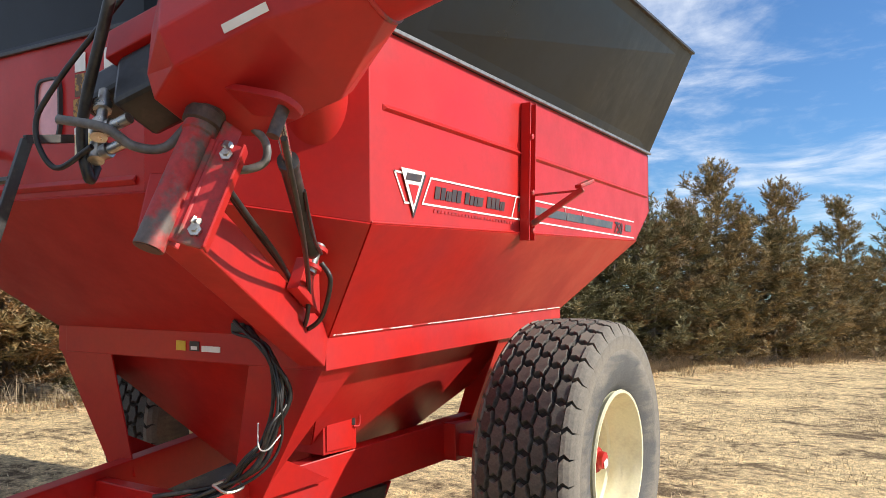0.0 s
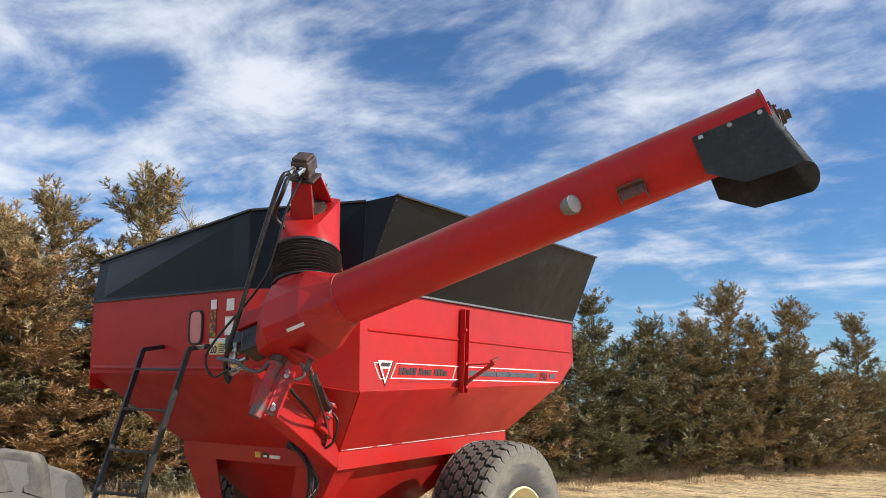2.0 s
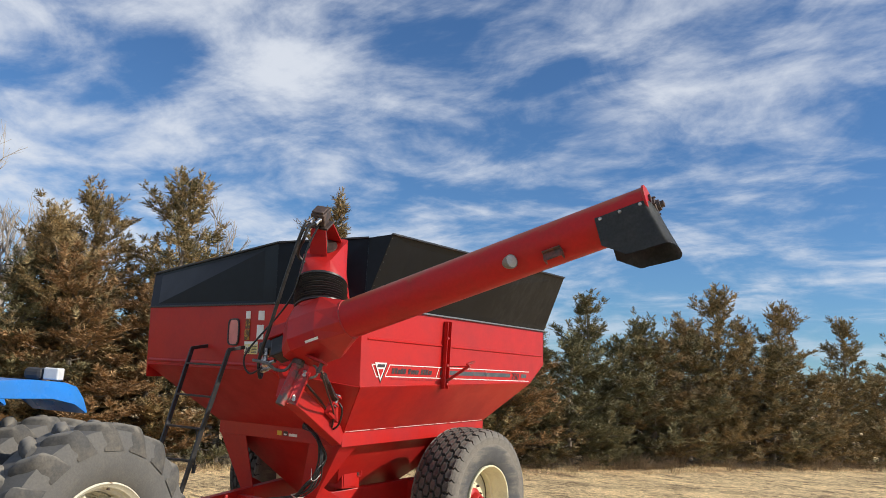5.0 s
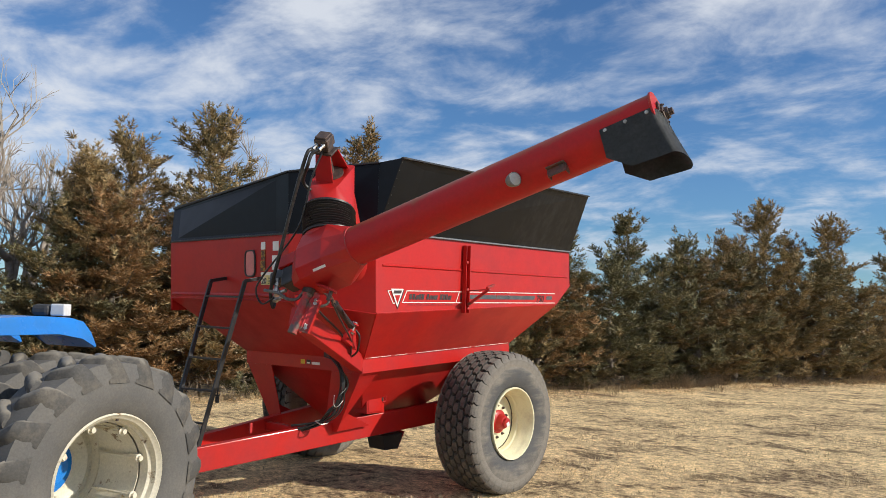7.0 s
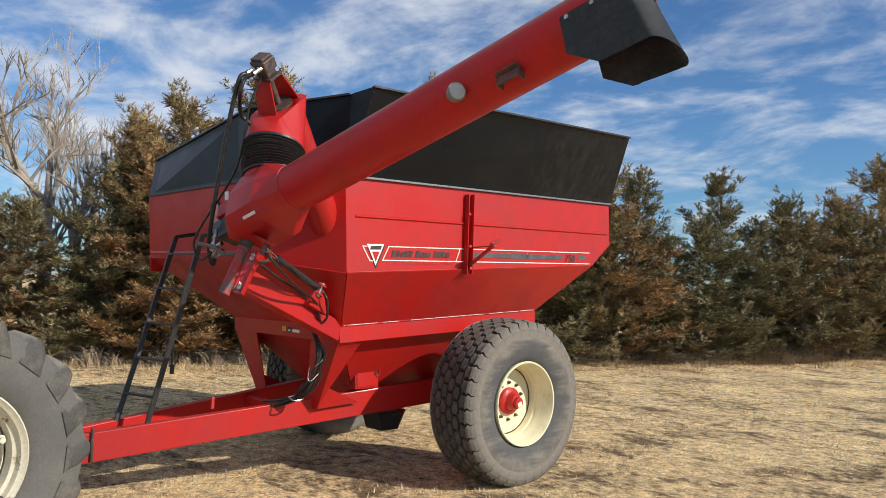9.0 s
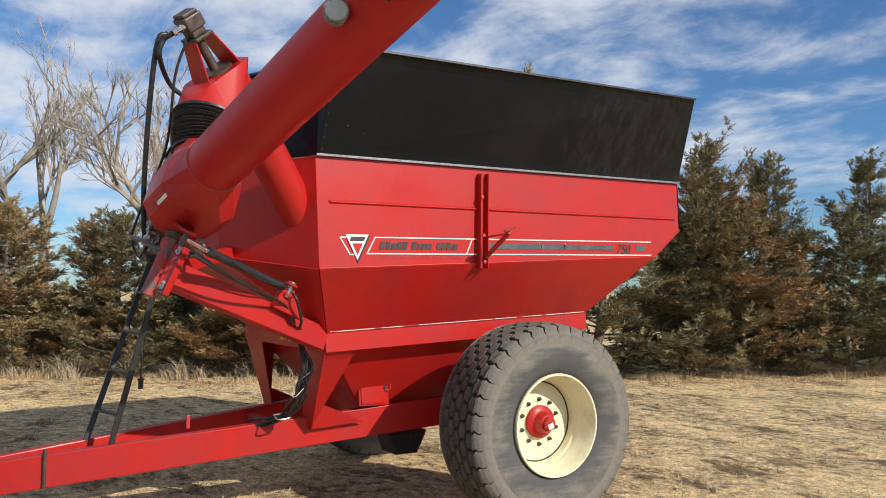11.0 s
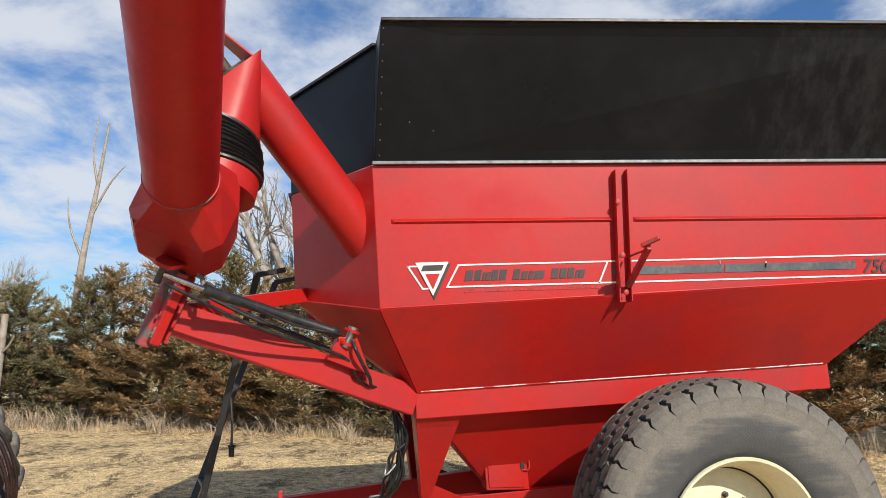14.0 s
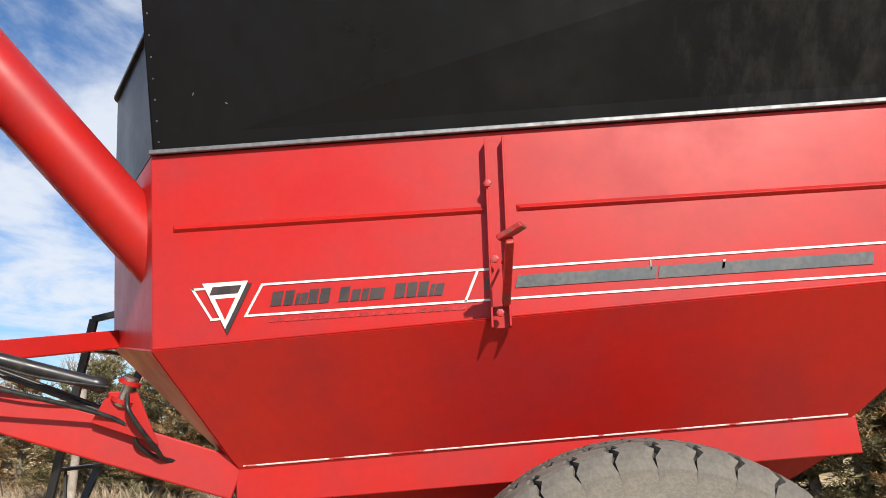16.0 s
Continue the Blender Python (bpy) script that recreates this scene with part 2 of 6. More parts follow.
def foliage(name, green, brown, share):
    """Scale-leaf sprays, some bronzed by winter: colour varies by spray, by tree and by broad patches."""
    mat = bpy.data.materials.new(name)
    mat.use_nodes = True
    tree = mat.node_tree
    link = tree.links.new
    bsdf = tree.nodes["Principled BSDF"]
    bsdf.inputs["Roughness"].default_value = 0.75
    bsdf.inputs["Specular IOR Level"].default_value = 0.25
    geo = tree.nodes.new("ShaderNodeNewGeometry")
    info = tree.nodes.new("ShaderNodeObjectInfo")
    tex = tree.nodes.new("ShaderNodeTexCoord")
    patch = node(tree, "ShaderNodeTexNoise", Scale=2.2, Detail=4.0, Roughness=0.65)
    link(tex.outputs["Object"], patch.inputs["Vector"])
    add = tree.nodes.new("ShaderNodeMath"); add.operation = "MULTIPLY_ADD"; add.inputs[1].default_value = 0.35
    link(info.outputs["Random"], add.inputs[0]); link(patch.outputs["Fac"], add.inputs[2])
    add2 = tree.nodes.new("ShaderNodeMath"); add2.operation = "MULTIPLY_ADD"; add2.inputs[1].default_value = 0.22
    link(geo.outputs["Random Per Island"], add2.inputs[0]); link(add.outputs[0], add2.inputs[2])
    ramp = tree.nodes.new("ShaderNodeMapRange")
    ramp.inputs["From Min"].default_value, ramp.inputs["From Max"].default_value = share, share + 0.3
    link(add2.outputs[0], ramp.inputs["Value"])
    mix = tree.nodes.new("ShaderNodeMix"); mix.data_type = "RGBA"
    mix.inputs["A"].default_value, mix.inputs["B"].default_value = (*green, 1), (*brown, 1)
    link(ramp.outputs[0], mix.inputs["Factor"])
    rr = tree.nodes.new("ShaderNodeMapRange")
    rr.inputs["To Min"].default_value, rr.inputs["To Max"].default_value = 0.55, 1.60
    link(geo.outputs["Random Per Island"], rr.inputs["Value"])
    mul = tree.nodes.new("ShaderNodeVectorMath"); mul.operation = "SCALE"
    link(mix.outputs["Result"], mul.inputs[0]); link(rr.outputs[0], mul.inputs["Scale"])
    link(mul.outputs[0], bsdf.inputs["Base Color"])
    return mat


JUNIPER = foliage("juniper_sprays", (0.165, 0.154, 0.082), (0.30, 0.212, 0.102), 0.68)
JUNIPER_BROWN = foliage("bronzed_juniper_sprays", (0.205, 0.162, 0.084), (0.31, 0.190, 0.092), 0.56)
STRAW = foliage("dry_straw", (0.60, 0.49, 0.30), (0.44, 0.33, 0.19), 0.55)
LITTER = foliage("fallen_leaves", (0.42, 0.26, 0.13), (0.55, 0.38, 0.22), 0.6)
BRUSH = foliage("grey_brush_twigs", (0.40, 0.33, 0.24), (0.30, 0.22, 0.15), 0.55)


def ground_material():
    """Trodden dormant grass over pale dirt, with wheel tracks that run past the machine."""
    mat = bpy.data.materials.new("dormant_grass")
    mat.use_nodes = True
    tree = mat.node_tree
    link = tree.links.new
    bsdf = tree.nodes["Principled BSDF"]
    bsdf.inputs["Roughness"].default_value = 0.95
    bsdf.inputs["Specular IOR Level"].default_value = 0.1
    tex = tree.nodes.new("ShaderNodeTexCoord")
    spin = tree.nodes.new("ShaderNodeMapping"); spin.inputs["Rotation"].default_value = (0, 0, radians(-62)); spin.inputs["Scale"].default_value = (0.16, 0.75, 1)
    link(tex.outputs["Object"], spin.inputs[0])
    track = node(tree, "ShaderNodeTexNoise", Scale=1.0, Detail=5.0, Roughness=0.6)
    link(spin.outputs[0], track.inputs["Vector"])
    patch = node(tree, "ShaderNodeTexNoise", Scale=0.55, Detail=8.0, Roughness=0.68)
    link(tex.outputs["Object"], patch.inputs["Vector"])
    clump = node(tree, "ShaderNodeTexNoise", Scale=6.0, Detail=6.0, Roughness=0.7)
    link(tex.outputs["Object"], clump.inputs["Vector"])
    fine = node(tree, "ShaderNodeTexNoise", Scale=26.0, Detail=7.0, Roughness=0.8)
    link(tex.outputs["Object"], fine.inputs["Vector"])
    r1 = tree.nodes.new("ShaderNodeValToRGB")
    r1.color_ramp.elements[0].position, r1.color_ramp.elements[0].color = 0.470, (0.16, 0.110, 0.065, 1)
    r1.color_ramp.elements[1].position, r1.color_ramp.elements[1].color = 0.650, (0.89, 0.675, 0.365, 1)
    e = r1.color_ramp.elements.new(0.540); e.color = (0.52, 0.39, 0.225, 1)
    m1 = tree.nodes.new("ShaderNodeMath"); m1.operation = "MULTIPLY_ADD"; m1.inputs[1].default_value = 0.40
    link(patch.outputs["Fac"], m1.inputs[0])
    m2 = tree.nodes.new("ShaderNodeMath"); m2.operation = "MULTIPLY"; m2.inputs[1].default_value = 0.14
    link(track.outputs["Fac"], m2.inputs[0]); link(m2.outputs[0], m1.inputs[2])
    m3 = tree.nodes.new("ShaderNodeMath"); m3.operation = "MULTIPLY_ADD"; m3.inputs[1].default_value = 0.60
    link(clump.outputs["Fac"], m3.inputs[0]); link(m1.outputs[0], m3.inputs[2])
    link(m3.outputs[0], r1.inputs[0])
    tint = tree.nodes.new("ShaderNodeMapRange")
    tint.inputs["From Min"].default_value, tint.inputs["From Max"].default_value = 0.3, 0.7
    tint.inputs["To Min"].default_value, tint.inputs["To Max"].default_value = 0.25, 1.75
    link(fine.outputs["Fac"], tint.inputs["Value"])
    mul = tree.nodes.new("ShaderNodeVectorMath"); mul.operation = "SCALE"
    lanes = tree.nodes.new("ShaderNodeMapping"); lanes.inputs["Rotation"].default_value = (0, 0, radians(-62)); lanes.inputs["Scale"].default_value = (0.75, 1.5, 1)
    link(tex.outputs["Object"], lanes.inputs[0])
    dirt = node(tree, "ShaderNodeTexNoise", Scale=1.1, Detail=11.0, Roughness=0.72)
    link(lanes.outputs[0], dirt.inputs["Vector"])
    bare = tree.nodes.new("ShaderNodeMapRange")
    bare.inputs["From Min"].default_value, bare.inputs["From Max"].default_value = 0.545, 0.595
    bare.inputs["To Max"].default_value = 0.80
    link(dirt.outputs["Fac"], bare.inputs["Value"])
    soil = tree.nodes.new("ShaderNodeMix"); soil.data_type = "RGBA"
    soil.inputs["B"].default_value = (0.118, 0.080, 0.050, 1)
    link(bare.outputs[0], soil.inputs["Factor"]); link(r1.outputs[0], soil.inputs["A"])
    link(soil.outputs["Result"], mul.inputs[0]); link(tint.outputs[0], mul.inputs["Scale"])
    link(mul.outputs[0], bsdf.inputs["Base Color"])
    hsum = tree.nodes.new("ShaderNodeMath"); hsum.operation = "MULTIPLY_ADD"; hsum.inputs[1].default_value = 2.0
    link(clump.outputs["Fac"], hsum.inputs[0]); link(fine.outputs["Fac"], hsum.inputs[2])
    b = tree.nodes.new("ShaderNodeBump"); b.inputs["Strength"].default_value = 0.8; b.inputs["Distance"].default_value = 0.05
    link(hsum.outputs[0], b.inputs["Height"]); link(b.outputs[0], bsdf.inputs["Normal"])
    return mat


GROUND = ground_material()


# ---- mesh helpers ----
def finish(name, bm, mat, smooth=None):
    me = bpy.data.meshes.new(name)
    bmesh.ops.recalc_face_normals(bm, faces=bm.faces)
    bm.to_mesh(me)
    bm.free()
    me.materials.append(mat)
    if smooth is not None:
        for p in me.polygons:
            p.use_smooth = True
        me.set_sharp_from_angle(angle=radians(smooth))
    return new(name, me)


def thing(name, loc, label, category, group="", kind=""):
    ob = new(name)
    ob.empty_display_size = 0.2
    ob.location = loc
    return tagged(ob, label, category, group, kind)


def part(name, bm, mat, parent, label="", smooth=None):
    """One mesh under a thing or a part; its points are given in world places."""
    ob = finish(name, bm, mat, smooth)
    ob.parent = parent
    if parent.data is None:
        ob.matrix_parent_inverse = Matrix.Translation(-parent.location)
    return tagged(ob, label)


def prism(bm, points, depth, bevel=0.0):
    """A flat outline (points in space) thickened by the vector depth."""
    depth = Vector(depth)
    lo = [bm.verts.new(Vector(p)) for p in points]
    hi = [bm.verts.new(Vector(p) + depth) for p in points]
    faces = [bm.faces.new(lo[::-1]), bm.faces.new(hi)]
    for i in range(len(lo)):
        j = (i + 1) % len(lo)
        faces.append(bm.faces.new((lo[i], lo[j], hi[j], hi[i])))
    if bevel:
        edges = list({e for f in faces for e in f.edges})
        bmesh.ops.bevel(bm, geom=edges, offset=bevel, segments=2, affect="EDGES", profile=0.5)
    return bm


def box(bm, m, size, bevel=0.0):
    """A box of that size centred on the pose m."""
    x, y, z = (s / 2 for s in size)
    vs = [bm.verts.new(m @ Vector((a * x, b * y, c * z))) for a in (-1, 1) for b in (-1, 1) for c in (-1, 1)]
    faces = [bm.faces.new([vs[i] for i in ids]) for ids in ((0, 1, 3, 2), (4, 6, 7, 5), (0, 4, 5, 1), (2, 3, 7, 6), (0, 2, 6, 4), (1, 5, 7, 3))]
    if bevel:
        bmesh.ops.bevel(bm, geom=list({e for f in faces for e in f.edges}), offset=bevel, segments=2, affect="EDGES", profile=0.5)
    return bm


def along(a, b, side=(0, 0, 1)):
    """A pose at the middle of a-b whose x axis runs from a to b and whose z axis is as near as can be to side."""
    a, b = Vector(a), Vector(b)
    x = (b - a).normalized()
    z = Vector(side); z = (z - x * z.dot(x)).normalized()
    y = z.cross(x)
    m = Matrix((x, y, z)).transposed().to_4x4()
    m.translation = (a + b) / 2
    return m


def bar(bm, a, b, width, height, side=(0, 0, 1), bevel=0.006):
    return box(bm, along(a, b, side), ((Vector(b) - Vector(a)).length, width, height), bevel)


def lathe(bm, m, profile, steps=32, cap=True):
    """Turns (radius, height) pairs about the z axis of the pose m."""
    rings = []
    for r, h in profile:
        rings.append([bm.verts.new(m @ Vector((r * math.cos(2 * math.pi * i / steps), r * math.sin(2 * math.pi * i / steps), h))) for i in range(steps)])
    for lo, hi in zip(rings, rings[1:]):
        for i in range(steps):
            j = (i + 1) % steps
            bm.faces.new((lo[i], lo[j], hi[j], hi[i]))
    if cap:
        bm.faces.new(rings[0][::-1]); bm.faces.new(rings[-1])
    return bm


def upright(a, b):
    """A pose at a whose z axis runs towards b."""
    a, b = Vector(a), Vector(b)
    m = (b - a).to_track_quat("Z", "Y").to_matrix().to_4x4()
    m.translation = a
    return m


def tube(bm, a, b, r, steps=20, r2=None):
    return lathe(bm, upright(a, b), [(r, 0), (r2 or r, (Vector(b) - Vector(a)).length)], steps)


def smooth_line(points, n=8):
    """A Catmull-Rom line through the points."""
    p = [Vector(q) for q in points]
    p = [2 * p[0] - p[1]] + p + [2 * p[-1] - p[-2]]
    out = []
    for i in range(1, len(p) - 2):
        for k in range(n):
            t = k / n
            out.append(0.5 * ((2 * p[i]) + (p[i + 1] - p[i - 1]) * t + (2 * p[i - 1] - 5 * p[i] + 4 * p[i + 1] - p[i + 2]) * t * t
                              + (3 * p[i] - p[i - 1] - 3 * p[i + 1] + p[i + 2]) * t ** 3))
    return out + [p[-2]]


def sweep(bm, points, r, steps=8, n=8, taper=None):
    """A round hose, pipe or limb along a smooth line."""
    line = smooth_line(points, n) if n else [Vector(p) for p in points]
    rings, up = [], None
    for i, p in enumerate(line):
        d = (line[min(i + 1, len(line) - 1)] - line[max(i - 1, 0)]).normalized()
        if up is None:
            up = d.orthogonal().normalized()
        up = (up - d * up.dot(d)).normalized()
        w = d.cross(up)
        rad = r if taper is None else r + (taper - r) * i / (len(line) - 1)
        rings.append([bm.verts.new(p + rad * (math.cos(2 * math.pi * k / steps) * up + math.sin(2 * math.pi * k / steps) * w)) for k in range(steps)])
    for lo, hi in zip(rings, rings[1:]):
        for i in range(steps):
            j = (i + 1) % steps
            bm.faces.new((lo[i], lo[j], hi[j], hi[i]))
    bm.faces.new(rings[0][::-1]); bm.faces.new(rings[-1])
    return bm


def B():
    return bmesh.new()


# ---- ground ----
def make_ground():
    n = 160
    xs = np.linspace(-1, 1, n)
    reach = np.sign(xs) * (np.abs(xs) * 14 + np.abs(xs) ** 6 * 2000)
    verts, faces = [], []
    for j in range(n):
        for i in range(n):
            x, y = reach[i], reach[j] + 3
            near = math.exp(-(x * x + y * y) / 900)
            z = 0.05 * near * noise.noise((x * 0.9, y * 0.9, 0)) + 0.03 * near * noise.noise((x * 2.7, y * 2.7, 5))
            verts.append((x, y, z - 0.01))
    for j in range(n - 1):
        for i in range(n - 1):
            k = j * n + i
            faces.append((k, k + 1, k + n + 1, k + n))
    me = bpy.data.meshes.new("ground")
    me.from_pydata(verts, [], faces)
    for p in me.polygons:
        p.use_smooth = True
    me.materials.append(GROUND)
    tagged(new("ground", me), "dormant tan grass and trodden dirt yard", "ground", kind="structure")


make_ground()


def blades(name, spots, mat, label, category, height=(0.05, 0.12), lean=0.6, width=0.006):
    """Thin bent blades, three corners each, at the given spots."""
    rng = np.random.default_rng(7)
    verts, faces = [], []
    for x, y, k in spots:
        h = rng.uniform(*height) * k
        a = rng.uniform(0, 2 * math.pi)
        l = rng.uniform(0.1, lean) * h
        w = width * (0.6 + rng.random())
        c, s = math.cos(a), math.sin(a)
        i = len(verts)
        verts += [(x - s * w, y + c * w, -0.02), (x + s * w, y - c * w, -0.02), (x + c * l, y + s * l, h)]
        faces.append((i, i + 1, i + 2))
    me = bpy.data.meshes.new(name)
    me.from_pydata(verts, [], faces)
    me.materials.append(mat)
    return tagged(new(name, me), label, category, kind="stuff")


def tree_line(s):
    """The edge of the shelter belt, by the share of its length."""
    pts = [(-24, -26), (-18, -12), (-15.0, -4.5), (-11.8, 1.8), (-9.4, 6.0), (-6.0, 13.0), (-4.0, 18.0), (-2.4, 24.0), (0.6, 30.5), (4.5, 40.0)]
    f = s * (len(pts) - 1)
    i = min(int(f), len(pts) - 2)
    f -= i
    return pts[i][0] + (pts[i + 1][0] - pts[i][0]) * f, pts[i][1] + (pts[i + 1][1] - pts[i][1]) * f


def make_grass():
    rng = np.random.default_rng(3)
    spots = []
    for _ in range(60000):
        s = rng.random()
        x, y = tree_line(s)
        off = rng.normal(0, 0.55)
        if noise.noise((x * 0.7 + off, y * 0.7, 3.0)) < rng.uniform(0.0, 0.5):
            continue
        spots.append((x + off + 0.3, y - off * 0.4 - 0.2, max(0.25, 1 - abs(off) * 0.5)))
    blades("tall_dry_grass", spots, STRAW, "tall dry straw grass along the foot of the junipers", "dry grass", (0.03, 0.26), 1.6, 0.006)
    spots = []
    for _ in range(170000):
        x, y = rng.uniform(-11, 13), rng.uniform(-9, 17)
        if noise.noise((x * 1.3, y * 1.3, 8.0)) + 0.5 * noise.noise((x * 4.0, y * 4.0, 2.0)) < rng.uniform(-0.5, 0.35):
            continue
        spots.append((x, y, 0.4 + rng.random()))
    blades("short_dry_grass", spots, STRAW, "short dormant grass stubble over the yard", "dry grass", (0.008, 0.035), 3.5, 0.005)
    # fallen leaves drifted along the trees
    verts, faces = [], []
    for _ in range(9000):
        s = 0.2 + 0.75 * rng.random()
        x, y = tree_line(s)
        off = abs(rng.normal(0, 0.9))
        x, y = x + off + 0.35 + rng.normal(0, 0.2), y - off * 0.4 - 0.2 + rng.normal(0, 0.2)
        if noise.noise((x * 0.6, y * 0.6, 1.0)) < rng.uniform(-0.3, 0.3):
            continue
        a, l, w = rng.uniform(0, 6.28), rng.uniform(0.025, 0.06), rng.uniform(0.012, 0.03)
        c, d = math.cos(a), math.sin(a)
        i = len(verts)
        z = rng.uniform(0.015, 0.05)
        verts += [(x - c * l, y - d * l, z), (x + d * w, y - c * w, z + 0.01), (x + c * l, y + d * l, z + 0.02), (x - d * w, y + c * w, z + 0.006)]
        faces.append((i, i + 1, i + 2, i + 3))
    me = bpy.data.meshes.new("leaf_litter")
    me.from_pydata(verts, [], faces)
    me.materials.append(LITTER)
    tagged(new("leaf_litter", me), "dry brown fallen leaves drifted along the trees", "fallen leaves", kind="stuff")


make_grass()


# ---- trees ----
def plumes(rng, limbs, density, size):
    """Feathered fans: each a small stem with slender sprays to both sides, lying out along its limb with gaps between."""
    base, way, scale = [], [], []
    for foot, mid, tip, reach in limbs:
        n = max(3, int(reach * density))
        t = 0.25 + 0.78 * rng.random(n) ** 0.75
        b, m, e = (np.array(v) for v in (foot, mid, tip))
        p = ((1 - t) ** 2)[:, None] * b + (2 * t * (1 - t))[:, None] * m + (t ** 2)[:, None] * e
        d = (e - b) / max(np.linalg.norm(e - b), 1e-6)
        aside = rng.normal(size=(n, 3)) * np.array([1, 1, 0.55])
        base.append(p + aside * (0.03 + 0.05 * reach * (1.1 - t))[:, None])
        w = d + aside * 0.55 + np.array([0, 0, 0.12])
        way.append(w / np.linalg.norm(w, axis=1)[:, None])
        scale.append(size * (0.55 + 0.8 * rng.random(n)) * (1.15 - 0.35 * t))
    base, way, scale = np.concatenate(base), np.concatenate(way), np.concatenate(scale)
    n, k = len(base), 14
    flat = np.cross(way, np.array([0, 0, 1.0]) + rng.normal(0, 0.35, (n, 3)))
    flat /= np.maximum(np.linalg.norm(flat, axis=1), 1e-6)[:, None]
    rise = np.cross(flat, way)
    f = (np.arange(k) + 0.5) / k
    hand = np.where(np.arange(k) % 2, 1.0, -1.0)
    start = base[:, None, :] + way[:, None, :] * (scale[:, None] * f)[:, :, None]
    turn = hand * (1.05 - 0.75 * f)
    turn = turn[None, :] + rng.normal(0, 0.22, (n, k))
    lift = rng.normal(0.10, 0.28, (n, k))
    go = way[:, None, :] * np.cos(turn)[:, :, None] + flat[:, None, :] * np.sin(turn)[:, :, None] + rise[:, None, :] * lift[:, :, None]
    long = scale[:, None] * (0.62 - 0.30 * f)[None, :] * (0.7 + 0.6 * rng.random((n, k)))
    across = np.cross(go, rise[:, None, :] + rng.normal(0, 0.5, (n, k, 3)))
    across /= np.maximum(np.linalg.norm(across, axis=2), 1e-6)[:, :, None]
    half = (0.085 * long + 0.004)[:, :, None]
    spray = np.stack([start - across * half, start + go * long[:, :, None], start + across * half], axis=2)
    return spray.reshape(-1, 3), np.arange(n * k * 3).reshape(-1, 3)


def juniper(seed, height, spread, mat, per_metre=42, forked=False):
    """A tapered trunk with rising limbs; feathery limbs leave gaps and a ragged outline."""
    rng = np.random.default_rng(seed)
    bm = B()
    lean = rng.normal(0, 0.05, 2)
    tops = [(Vector((lean[0] * height, lean[1] * height, height)), 0.0)]
    if forked:
        tops.append((Vector((0.35 * spread, -0.5 * spread, height * 0.86)), height * 0.25))
    limbs = []
    for top, start in tops:
        foot = Vector((0, 0, start - (0.1 if not start else 0)))
        sweep(bm, [foot, foot.lerp(top, 0.45) + Vector(rng.normal(0, 0.04, 3)), top], (0.04 + height * 0.014) * (1 if not start else 0.6), 8, 5, 0.010)
        h = height - start
        count = int(h * 15)
        for k in range(count):
            f = 0.03 + 0.95 * ((k + rng.random()) / count)
            base = foot.lerp(top, f)
            shape = (1 - f) ** 0.72 * (0.80 + 0.20 * math.sin(min(f * 6, 1.57))) * (1 if not start else 0.55)
            reach = spread * shape * rng.uniform(0.30, 1.10) + 0.10
            if rng.random() < 0.15:
                reach *= 1.40
            a = k * 2.4 + rng.uniform(-0.5, 0.5)
            rise = rng.uniform(-0.05, 0.75) * reach + 0.55 * f * f * reach
            tip = base + Vector((math.cos(a) * reach, math.sin(a) * reach, rise + 0.04))
            mid = base.lerp(tip, 0.5) + Vector((0, 0, -0.14 * reach))
            if reach > 0.5:
                sweep(bm, [base, mid, tip], 0.010 + reach * 0.011, 5, 3, 0.004)
            limbs.append((base, mid, tip, reach))
            # rising tip
            if rng.random() < 0.45:
                r2 = 0.12 + 0.18 * rng.random() + 0.12 * reach
                t2 = tip + Vector((math.cos(a) * r2 * 0.35, math.sin(a) * r2 * 0.35, r2))
                limbs.append((tip, tip.lerp(t2, 0.5), t2, r2 * 0.6))
            # side shoots
            for q in range(int(reach / 0.55)):
                t = rng.uniform(0.4, 0.85)
                b0 = base.lerp(mid, t * 2) if t < 0.5 else mid.lerp(tip, t * 2 - 1)
                aa = a + rng.choice((-1, 1)) * rng.uniform(0.5, 1.1)
                rr = reach * rng.uniform(0.25, 0.45)
                t1 = b0 + Vector((math.cos(aa) * rr, math.sin(aa) * rr, rr * rng.uniform(0.2, 0.8)))
                limbs.append((b0, b0.lerp(t1, 0.5), t1, rr))
        for k in range(7):
            b0 = foot.lerp(top, rng.uniform(0.72, 0.95))
            t2 = b0 + Vector((rng.normal(0, 0.22), rng.normal(0, 0.22), rng.uniform(0.45, 1.0)))
            limbs.append((b0, b0.lerp(t2, 0.5), t2, 0.45))
        limbs.append((top - Vector((0, 0, 0.5)), top - Vector((0, 0, 0.25)), top + Vector((0, 0, 0.05)), 0.5))
    verts, faces = plumes(rng, limbs, per_metre, 0.19)
    tree = thing("juniper_tree", (0, 0, 0), "", "tree")
    part("trunk", bm, BARK, tree, "grey brown trunk with rising limbs", smooth=60)
    me = bpy.data.meshes.new("crown")
    me.from_pydata(verts.tolist(), [], faces.tolist())
    me.materials.append(mat)
    crown = new("crown", me)
    crown.parent = tree
    return tree, height


